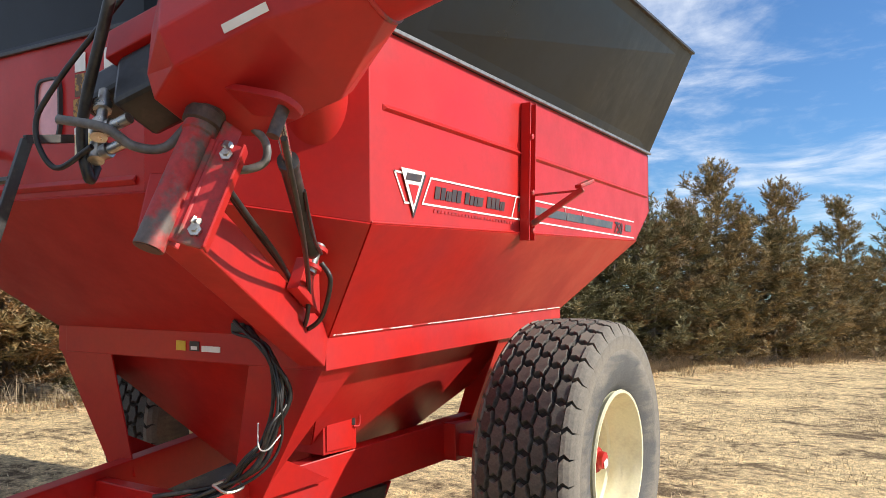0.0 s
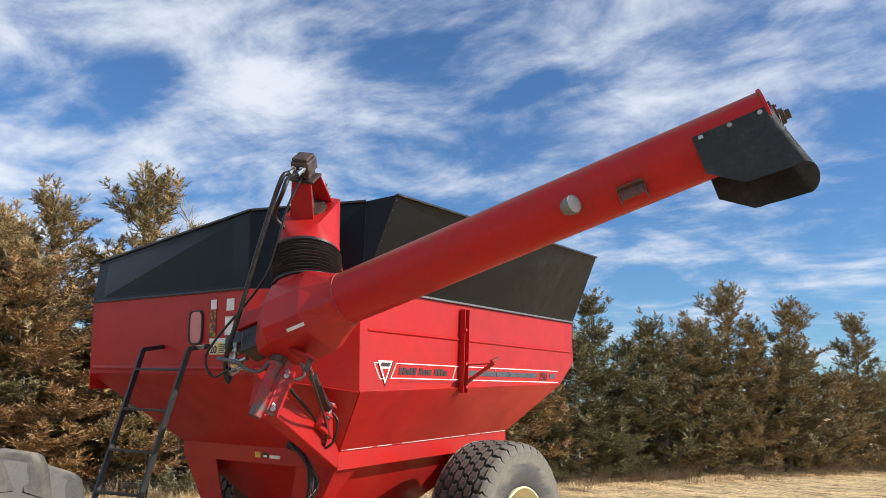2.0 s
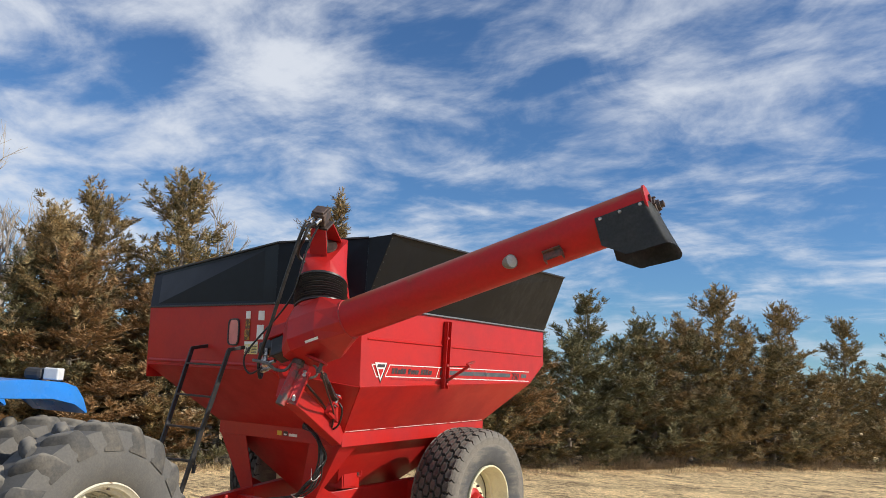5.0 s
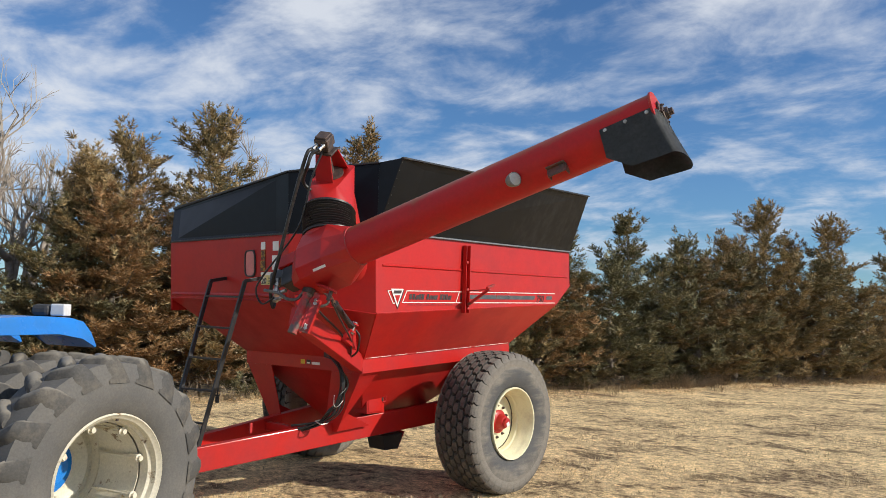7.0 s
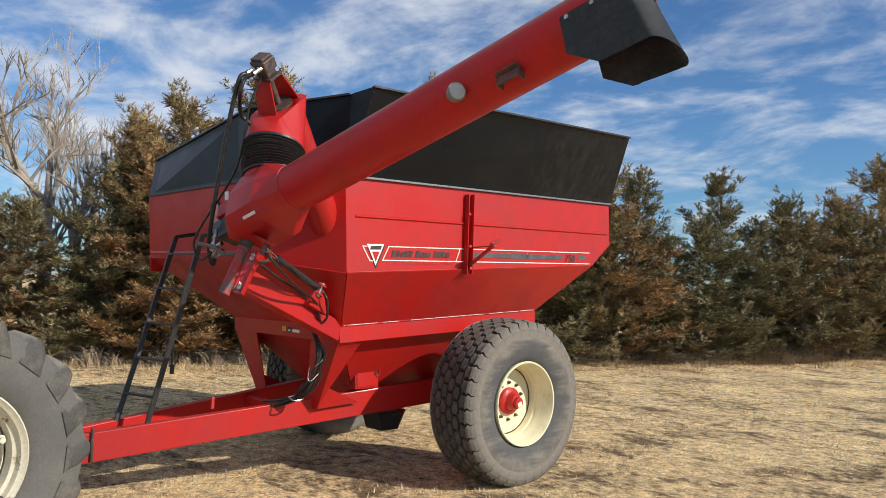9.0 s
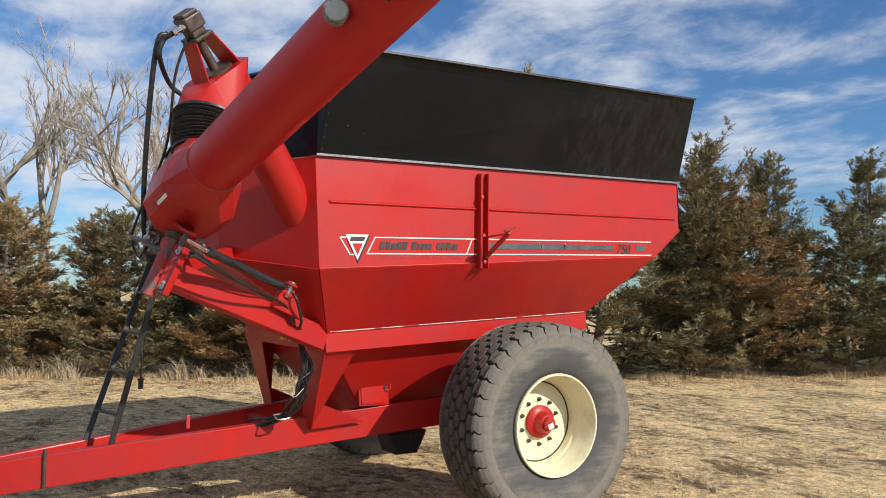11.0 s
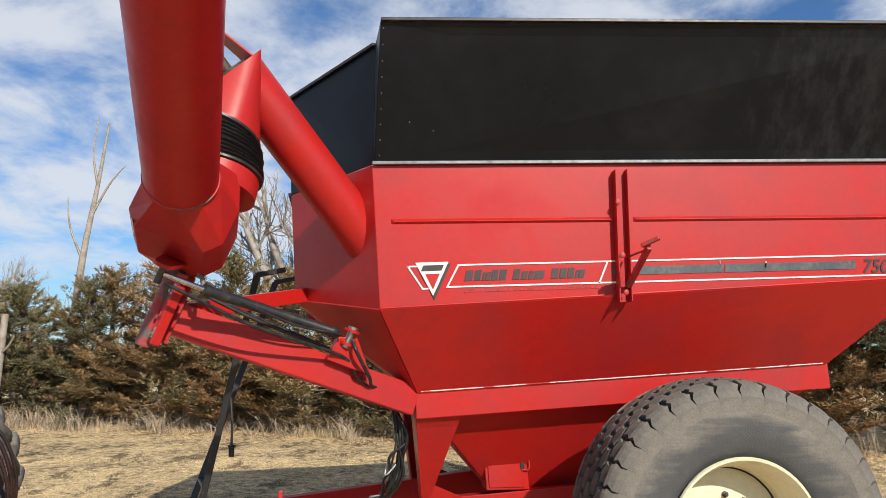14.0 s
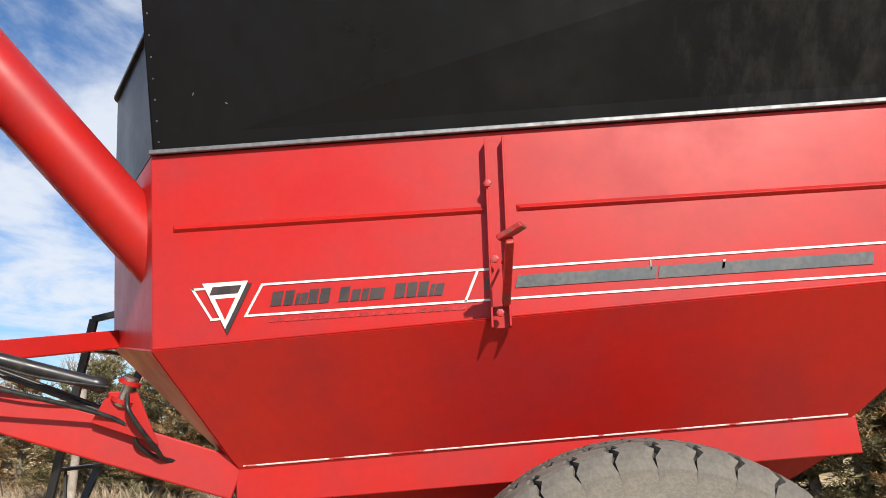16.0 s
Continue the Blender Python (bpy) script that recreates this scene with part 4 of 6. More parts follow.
def sidewall_material():
    """Rubber grey with dust near the tread and a darker, wiped band round the rim."""
    mat = material("scuffed_sidewall", (0.185, 0.166, 0.138), 0.8, other=(0.115, 0.106, 0.094), scale=4.0, fine=70, grain=0.16, spread=(0.42, 0.66), bump=0.25, bump_scale=110)
    tree = mat.node_tree
    link = tree.links.new
    bsdf = tree.nodes["Principled BSDF"]
    old = bsdf.inputs["Base Color"].links[0].from_socket
    tex = tree.nodes.new("ShaderNodeTexCoord")
    move = tree.nodes.new("ShaderNodeMapping")
    move.inputs["Location"].default_value = (0, -HUB.y, -HUB.z)
    link(tex.outputs["Object"], move.inputs[0])
    flat = tree.nodes.new("ShaderNodeVectorMath"); flat.operation = "MULTIPLY"; flat.inputs[1].default_value = (0, 1, 1)
    link(move.outputs[0], flat.inputs[0])
    far = tree.nodes.new("ShaderNodeVectorMath"); far.operation = "LENGTH"
    link(flat.outputs[0], far.inputs[0])
    sweep_map = tree.nodes.new("ShaderNodeMapping")
    sweep_map.inputs["Rotation"].default_value, sweep_map.inputs["Scale"].default_value = (radians(20), 0, 0), (1, 0.8, 5.5)
    link(move.outputs[0], sweep_map.inputs[0])
    smear = node(tree, "ShaderNodeTexNoise", Scale=2.2, Detail=5.0, Roughness=0.6)
    link(sweep_map.outputs[0], smear.inputs["Vector"])
    add = tree.nodes.new("ShaderNodeMath"); add.operation = "MULTIPLY_ADD"; add.inputs[1].default_value = 0.75
    link(smear.outputs["Fac"], add.inputs[0]); link(far.outputs["Value"], add.inputs[2])
    band = tree.nodes.new("ShaderNodeMapRange")
    band.inputs["From Min"].default_value, band.inputs["From Max"].default_value = 0.93, 1.10
    band.inputs["To Min"].default_value, band.inputs["To Max"].default_value = 0.82, 0.0
    link(add.outputs[0], band.inputs["Value"])
    mix = tree.nodes.new("ShaderNodeMix"); mix.data_type = "RGBA"
    mix.inputs["B"].default_value = (0.060, 0.063, 0.068, 1)
    link(band.outputs[0], mix.inputs["Factor"]); link(old, mix.inputs["A"])
    link(mix.outputs["Result"], bsdf.inputs["Base Color"])
    return mat


SIDEWALL = sidewall_material()


def build_wheel(x_out, sign, detailed):
    """A flotation tyre with staggered diamond blocks on a cream dished rim with a red hub."""
    W = 0.66
    m = Matrix.Translation((x_out - sign * W / 2, HUB.y, HUB.z)) @ Matrix.Rotation(radians(90 * sign), 4, "Y")
    h = W / 2
    # carcass, turned about the axle: outer face at +h
    prof = [(0.455, -h * 0.80), (0.52, -h * 0.92), (0.66, -h), (0.79, -h * 0.97), (0.835, -h * 0.88), (0.862, -h * 0.70), (0.872, 0), (0.862, h * 0.70), (0.835, h * 0.88),
            (0.79, h * 0.97), (0.66, h), (0.52, h * 0.92), (0.455, h * 0.80)]
    wheel = part("wheel", lathe(B(), m, prof + [(0.43, h * 0.6), (0.43, -h * 0.6), prof[0]], 72, cap=False), SIDEWALL, cart, "dusty flotation tyre with diamond tread", smooth=40)
    # rim: flange, bead seat, deep well and disc
    rim = [(0.452, h * 0.86), (0.464, h * 0.90), (0.458, h * 0.945), (0.444, h * 0.94), (0.432, h * 0.86), (0.416, h * 0.74), (0.412, h * 0.58), (0.396, h * 0.52), (0.390, h * 0.30), (0.376, h * 0.25), (0.370, h * 0.02),
           (0.34, h * 0.035), (0.27, h * 0.085), (0.13, h * 0.085), (0.13, h * 0.02), (0.38, -h * 0.05), (0.43, -h * 0.5), (0.452, h * 0.5)]
    part("rim_seam", lathe(B(), m, [(0.3715, h * 0.025), (0.3715, h * 0.045), (0.366, h * 0.045), (0.366, h * 0.025)], 56), IRON, wheel)
    part("rim", lathe(B(), m, rim + [rim[0]], 56, cap=False), CREAM, wheel, "cream painted dished rim", smooth=35)
    hub = [(0.150, h * 0.02), (0.150, h * 0.20), (0.135, h * 0.24), (0.10, h * 0.27), (0.088, h * 0.44), (0.075, h * 0.50), (0.058, h * 0.51), (0.055, h * 0.62), (0.03, h * 0.63)]
    part("hub", lathe(B(), m, hub, 32), RED, wheel, "red hub with grease cap", smooth=35)
    part("hub_label", box(B(), m @ pose(0.02, 0.0, h * 0.64, 0, 0, 20), (0.05, 0.06, 0.004)), WHITE, wheel)
    for k in range(10):
        a = 2 * math.pi * k / 10
        bm = B()
        mm = m @ Matrix.Rotation(a, 4, "Z") @ Matrix.Translation((0.205, 0, h * 0.085))
        lathe(bm, mm, [(0.020, 0), (0.020, 0.016), (0.011, 0.018), (0.011, 0.034)], 6)
        part("wheel_nut", bm, IRON, wheel)
    # groove floor, coloured darker than the blocks to deepen the shade in the gaps
    part("tread_base", lathe(B(), m, [(0.818, -h * 0.945), (0.845, -h * 0.885), (0.870, -h * 0.74), (0.8755, 0), (0.870, h * 0.74), (0.845, h * 0.885), (0.818, h * 0.945)], 72, cap=False), GROOVE, wheel, "tread grooves with their shade in the dark colour", smooth=40)
    # tread: rows of six-sided blocks, each row shifted by half a step
    rows, around = 6, 36
    me = None
    joined = B()
    for r in range(rows):
        off = (r - (rows - 1) / 2) / ((rows - 1) / 2)
        hh = off * h * 0.665
        rad = 0.896 - 0.016 * abs(off) ** 3
        tilt = -math.copysign(abs(off) ** 3 * 0.30, off)
        for k in range(around):
            a = 2 * math.pi * (k + 0.5 * (r % 2)) / around
            mm = m @ Matrix.Rotation(a, 4, "Z") @ Matrix.Translation((rad, 0, hh)) @ Matrix.Rotation(tilt, 4, "Y")
            if detailed:
                if me is None:
                    me = block_mesh()
                o = new("tread_block", me)
                o.parent = wheel
                o.matrix_basis = mm
            else:
                block(joined, mm)
    if not detailed:
        ob = part("tread", joined, RUBBER_BLOCK, wheel)
        ob["kind"] = "stuff"
    else:
        joined.free()
    # smooth shoulders cut by short zigzag grooves
    for s in (1, -1):
        own = None
        bm = B()
        for k in range(36):
            mm = m @ Matrix.Rotation(2 * math.pi * (k + 0.5) / 36, 4, "Z")
            if detailed and s > 0:
                if own is None:
                    shoulder_block(bm, Matrix(), s * h)
                    own = bpy.data.meshes.new("shoulder_block")
                    bmesh.ops.recalc_face_normals(bm, faces=bm.faces)
                    bm.to_mesh(own); bm.free()
                    own.materials.append(SIDEWALL)
                o = new("shoulder_block", own)
                o.parent = wheel
                o.matrix_basis = mm
            else:
                shoulder_block(bm, mm, s * h)
        if not own:
            ob = part("shoulder_tread", bm, SIDEWALL, wheel)
            ob["kind"] = "stuff"
    return wheel


def shoulder_block(bm, m, h):
    """A tab that leaves the tread's edge at full height and runs out on the sidewall."""
    step = 2 * math.pi / 36
    rows = [(0.898, 0.80, 0.385, 0.08), (0.885, 0.865, 0.415, -0.08), (0.856, 0.935, 0.455, 0.06), (0.815, 0.985, 0.497, 0.0), (0.765, 0.990, 0.5, 0.0), (0.715, 0.982, 0.5, 0.0)]
    top = []
    for r, w, half, zig in rows:
        top.append([bm.verts.new(m @ Vector((r * math.cos(step * (f * half + zig)), r * math.sin(step * (f * half + zig)), h * w))) for f in (-1, -0.5, 0, 0.5, 1)])
    low = []
    for r, w, half, zig in rows:
        d = 0.034 if r > 0.77 else 0.012
        low.append([bm.verts.new(m @ Vector(((r - d) * math.cos(step * (f * (half - 0.005) + zig)), (r - d) * math.sin(step * (f * (half - 0.005) + zig)), h * (w - 0.06)))) for f in (-1, 1)])
    for a, b in zip(top, top[1:]):
        for i in range(4):
            bm.faces.new((a[i], a[i + 1], b[i + 1], b[i]))
    for q in range(len(rows) - 1):
        bm.faces.new((top[q][0], top[q + 1][0], low[q + 1][0], low[q][0]))
        bm.faces.new((top[q + 1][4], top[q][4], low[q][1], low[q + 1][1]))
    bm.faces.new(top[0][::-1] + [low[0][0], low[0][1]])


def block(bm, m):
    """One tread block: a rounded diamond with a lowered rim, standing out along x."""
    a, b, l = 0.030, 0.049, 0.0745
    out = [(-b, 0), (-b * 0.76, l * 0.40), (-a * 1.06, l), (0, l * 0.76), (a * 1.06, l), (b * 0.76, l * 0.40), (b, 0), (b * 0.76, -l * 0.40), (a * 1.06, -l), (0, -l * 0.76), (-a * 1.06, -l), (-b * 0.76, -l * 0.40)]
    lo = [bm.verts.new(m @ Vector((-0.026, q * 0.97, p * 0.97))) for p, q in out]
    hi = [bm.verts.new(m @ Vector((0.013, q * 0.92, p * 0.91))) for p, q in out]
    crown = [bm.verts.new(m @ Vector((0.020, q * 0.84, p * 0.82))) for p, q in out]
    bm.faces.new(crown)
    for i in range(12):
        j = (i + 1) % 12
        bm.faces.new((lo[i], lo[j], hi[j], hi[i]))
        bm.faces.new((hi[i], hi[j], crown[j], crown[i]))


def block_mesh():
    bm = B()
    block(bm, Matrix())
    bmesh.ops.recalc_face_normals(bm, faces=bm.faces)
    me = bpy.data.meshes.new("tread_block")
    bm.to_mesh(me); bm.free()
    me.materials.append(RUBBER_BLOCK)
    return me


build_wheel(2.08, 1, True)
build_wheel(-2.08, -1, False)


# ---- swinging auger ----
AXIS = Vector((0.0340, 0.3567, 0.9336)).normalized()
PIVOT = Vector((1.879, -0.957, 3.0))
U = (Vector((1, 0, 0)) - AXIS * AXIS.x).normalized()
V = AXIS.cross(U)
SWING = 2.5
END = 3.385                    # how far the tube reaches from the pivot's axis


def swing(r, h, turn=0.0, side=0.0):
    """A place by its distance from the pivot's axis, its height along it, a turn from the auger's line and a step to its side."""
    a = radians(SWING + turn)
    out = math.cos(a) * U + math.sin(a) * V
    return PIVOT + h * AXIS + r * out + side * AXIS.cross(out)


BELLOWS_FOOT, BELLOWS_TOP = Vector((1.850, -0.975, 3.03)), Vector((1.850, -0.980, 3.275))
RING_LOW, RING_TOP = Vector((-0.28, 0.17, 1)), Vector((-0.28, 0.32, 1))     # how the foot and the head of the bellows tilt
RISE, DROP = 0.418, -0.338


def on_auger(r, up=0.0, side=0.0):
    return swing(r, DROP + RISE * r + up, 0, side - 0.09)


def build_auger():
    R = 0.194
    way = (on_auger(3) - on_auger(1)).normalized()
    up = (AXIS - way * AXIS.dot(way)).normalized()
    side = way.cross(up)            # faces out from the tank when stowed

    def at(r, u=0.0, s=0.0):
        return on_auger(r) + up * u + side * s

    prof = [(R, 0), (R, (at(END) - at(0.36)).length)]
    tube_part = part("auger_tube", lathe(B(), upright(at(0.36), at(END)), prof, 48), RED_DUSTED, cart, "long red auger tube with dust along its top", smooth=40)
    part("end_flange", lathe(B(), upright(at(END - 0.02), at(END + 0.01)), [(R + 0.004, 0), (R + 0.014, 0.004), (R + 0.014, 0.022), (R - 0.004, 0.026)], 48), RED_WORN, tube_part, smooth=40)
    part("joint_band", lathe(B(), upright(at(0.50), at(0.52)), [(R + 0.004, 0), (R + 0.007, 0.002), (R + 0.007, 0.012), (R + 0.004, 0.014)], 48), RED_RUSTY, tube_part, smooth=40)
    bm = B()
    box(bm, along(at(END + 0.006), at(END + 0.026), up), (0.018, 0.19, 0.15), 0.005)
    lathe(bm, upright(at(END + 0.02), at(END + 0.3)), [(0.070, 0), (0.070, 0.020), (0.052, 0.026), (0.048, 0.052), (0.03, 0.056), (0.03, 0.085), (0.016, 0.088)], 20)
    for k in range(4):
        a = k * math.pi / 2 + 0.4
        p = at(END + 0.02) + up * 0.075 * math.cos(a) + side * 0.085 * math.sin(a)
        lathe(bm, upright(p, p + way), [(0.014, 0), (0.014, 0.022), (0.008, 0.024), (0.008, 0.034)], 6)
    part("end_bearing", bm, IRON, tube_part, "rusty flange bearing", smooth=40)
    # rubber discharge spout, hung nearly plumb: two cheeks with a cut lower corner and a flaring curved nose
    lean = radians(15)
    sup, sside = up * math.cos(lean) + side * math.sin(lean), side * math.cos(lean) - up * math.sin(lean)

    def hung(r, u, s):
        return on_auger(r) + sup * u + sside * s

    bm = B()
    steps, deep = 40, 6
    x0, x1 = 2.965, 3.355
    vr = []
    for d in range(deep + 1):
        f = d / deep
        row = []
        for i in range(steps + 1):
            t = i / steps
            if t < 0.3:
                x, y = x0 + (x1 - x0) * t / 0.3, -1.0
            elif t > 0.7:
                x, y = x0 + (x1 - x0) * (1 - t) / 0.3, 1.0
            else:
                k = (t - 0.3) / 0.4
                x, y = x1 + 0.060 * math.sin(math.pi * k), -math.cos(math.pi * k)
            nose = min(1, max(0, (x - x1 + 0.16) / 0.16))
            foot = -0.26 - 0.15 * min(1, (x - x0) / 0.17) - 0.02 * nose
            out = 0.012 + 0.030 * f ** 1.5 * (0.4 + 0.6 * nose)
            row.append(bm.verts.new(hung(x + 0.075 * nose ** 2 * f ** 1.2, 0.0 + foot * f, y * (R + out))))
        vr.append(row)
    for lo, hi in zip(vr, vr[1:]):
        for i in range(steps):
            bm.faces.new((lo[i], lo[i + 1], hi[i + 1], hi[i]))
    bmesh.ops.solidify(bm, geom=list(bm.faces), thickness=0.010)
    part("discharge_spout", bm, SPOUT, tube_part, "scuffed black rubber discharge spout", smooth=50)
    for s in (-1, 1):
        for r in (3.01, 3.17, 3.335):
            p = hung(r, -0.025, s * (R + 0.012))
            part("spout_bolt", lathe(B(), upright(p, p + sside * s), [(0.017, 0), (0.015, 0.010), (0.006, 0.012)], 10), STEEL, tube_part)
    # work lamp low on the outer flank
    p = at(2.205, -0.165, 0.180)
    aim = (side * 0.42 - up * 0.30 + way * 0.85).normalized()
    lamp = part("work_lamp", lathe(B(), upright(p - aim * 0.06, p + aim), [(0.024, 0), (0.044, 0.012), (0.056, 0.04), (0.064, 0.085), (0.062, 0.098)], 28), LAMP_GREY, tube_part, "round grey work lamp", smooth=40)
    part("lens", lathe(B(), upright(p + aim * 0.036, p + aim), [(0.058, 0), (0.050, 0.004), (0.02, 0.007)], 28), LENS, lamp, "dusty lamp lens", smooth=40)
    part("lamp_bracket", bar(B(), at(2.15, -0.140, 0.140), at(2.205, -0.140, 0.150), 0.05, 0.06, side=side), RED_WORN, tube_part)
    # saddle that drops on to the tank's rest
    part("rest_saddle", bar(B(), at(2.48, -0.165, 0.140), at(2.64, -0.165, 0.140), 0.045, 0.012, side=up), RUST, tube_part)
    part("saddle_face", bar(B(), at(2.49, -0.203, 0.126), at(2.63, -0.203, 0.126), 0.012, 0.085, side=up), RUST, tube_part)
    for r in (2.485, 2.635):
        part("saddle_web", bar(B(), at(r, -0.203, 0.06), at(r, -0.203, 0.132), 0.012, 0.085, side=up), RUST, tube_part)
    # housing: a long faceted box in line with the tube, closing to the tube's round end
    bm = B()

    def section(r, wide, tall, shift):
        half = [(0.19, 0.285), (0.270, 0.07), (0.270, -0.155), (0.195, -0.245)]
        pts = half + [(-x, z) for x, z in half[::-1]]
        return [bm.verts.new(at(r, z * tall, x * wide + shift)) for x, z in pts]

    def throat(r, k):
        angles = [66, 15, -35, -72]
        pts = [(math.cos(radians(a)), math.sin(radians(a))) for a in angles]
        pts += [(-x, z) for x, z in pts[::-1]]
        return [bm.verts.new(at(r, z * k, x * k)) for x, z in pts]

    levels = [section(-0.20, 0.50, 0.86, -0.034), section(-0.04, 1.0, 1.0, -0.034), section(0.26, 1.0, 1.0, -0.034), throat(0.50, R + 0.008)]
    for lo, hi in zip(levels, levels[1:]):
        for i in range(8):
            j = (i + 1) % 8
            bm.faces.new((lo[i], lo[j], hi[j], hi[i]))
    bm.faces.new(levels[0][::-1]); bm.faces.new(levels[-1])
    bmesh.ops.bevel(bm, geom=list(bm.edges), offset=0.006, segments=2, affect="EDGES", profile=0.5)
    housing = part("auger_housing", bm, RED, cart, "faceted red auger housing")
    # seat between the housing and the bellows
    part("bellows_seat", lathe(B(), upright(BELLOWS_FOOT - RING_LOW * 0.13, BELLOWS_FOOT), [(0.250, 0), (0.250, 0.125), (0.235, 0.13)], 48), RED, housing, smooth=40)
    low, high = at(0.14, -0.232, 0.2058 - 0.034), at(0.14, -0.212, 0.2225 - 0.034)
    face = (high - low).cross(way).normalized()
    face = face if face.dot(side) > 0 else -face
    quad = [low, low + way * 0.155, high + way * 0.155, high]
    part("warning_label", prism(B(), [p + face * 0.001 for p in quad], face * 0.003), WHITE, housing, "white warning strip")
    # drive end behind the housing, with the hydraulic fittings under it
    part("rear_box", bar(B(), at(-0.16, 0.13, -0.03), at(-0.40, 0.13, -0.03), 0.24, 0.13, side=up), RED, housing)
    # gearbox and cap are black to give the shaded opening under the red box
    part("gearbox", bar(B(), at(-0.18, -0.04, -0.03), at(-0.37, -0.04, -0.03), 0.20, 0.21, side=up, bevel=0.02), BLACK_STEEL, housing, "gearbox coloured black for the shade behind the housing")
    part("rear_cap", bar(B(), at(-0.36, 0.03, -0.03), at(-0.55, 0.03, -0.03), 0.15, 0.13, side=up, bevel=0.02), BLACK_STEEL, housing)
    for s, r in ((-0.045, -0.53), (0.035, -0.44)):
        part("hose_fitting", lathe(B(), upright(at(r, -0.02, s), at(r, -0.24, s)), [(0.020, 0), (0.020, 0.05), (0.030, 0.052), (0.030, 0.085), (0.018, 0.087), (0.018, 0.13), (0.028, 0.132), (0.028, 0.20)], 12), STEEL, housing, "plated hydraulic fitting", smooth=40)
        part("hose_elbow", lathe(B(), upright(at(r - 0.01, -0.20, s), at(r + 0.13, -0.20, s)), [(0.018, 0), (0.018, 0.04), (0.027, 0.042), (0.027, 0.07), (0.019, 0.072), (0.019, 0.14)], 12), STEEL, housing, smooth=40)
    # bellows between the housing and the fixed elbow
    rng = random.Random(21)
    bm = B()
    steps, pleats = 56, 11
    rows = []
    for i in range(pleats):
        sag = [rng.uniform(0.0, 0.012) for _ in range(3)]
        turn = rng.uniform(0, 6.28)
        for r, f in ((0.238, 0.0), (0.262, 0.25), (0.270, 0.50), (0.264, 0.75)):
            row = []
            share = (i + f) / pleats
            belly = math.sin(math.pi * share)
            turn_to = upright(Vector(), RING_LOW.lerp(RING_TOP, share)).to_3x3()
            for k in range(steps):
                a = 2 * math.pi * k / steps
                h = belly * (sag[0] * math.sin(a + turn) + sag[1] * math.sin(2 * a + turn * 2))
                rr = r + 0.008 * belly + sag[2] * 0.4 * math.sin(3 * a + turn)
                row.append(bm.verts.new(BELLOWS_FOOT.lerp(BELLOWS_TOP, share) + turn_to @ Vector((rr * math.cos(a), rr * math.sin(a), h))))
            rows.append(row)
    for lo, hi in zip(rows, rows[1:]):
        for k in range(steps):
            bm.faces.new((lo[k], lo[(k + 1) % steps], hi[(k + 1) % steps], hi[k]))
    part("bellows", bm, BELLOWS, cart, "pleated black rubber bellows", smooth=30)
    part("bellows_clamp", lathe(B(), upright(BELLOWS_FOOT - RING_LOW * 0.008, BELLOWS_FOOT + RING_LOW), [(0.262, 0), (0.267, 0.002), (0.267, 0.020), (0.262, 0.022)], 48), BLACK_STEEL, cart, smooth=40)


build_auger()


TUBE_A = Vector((1.81, -0.89, 3.71))
TUBE_B = Vector((1.156, 0.227, 2.32))


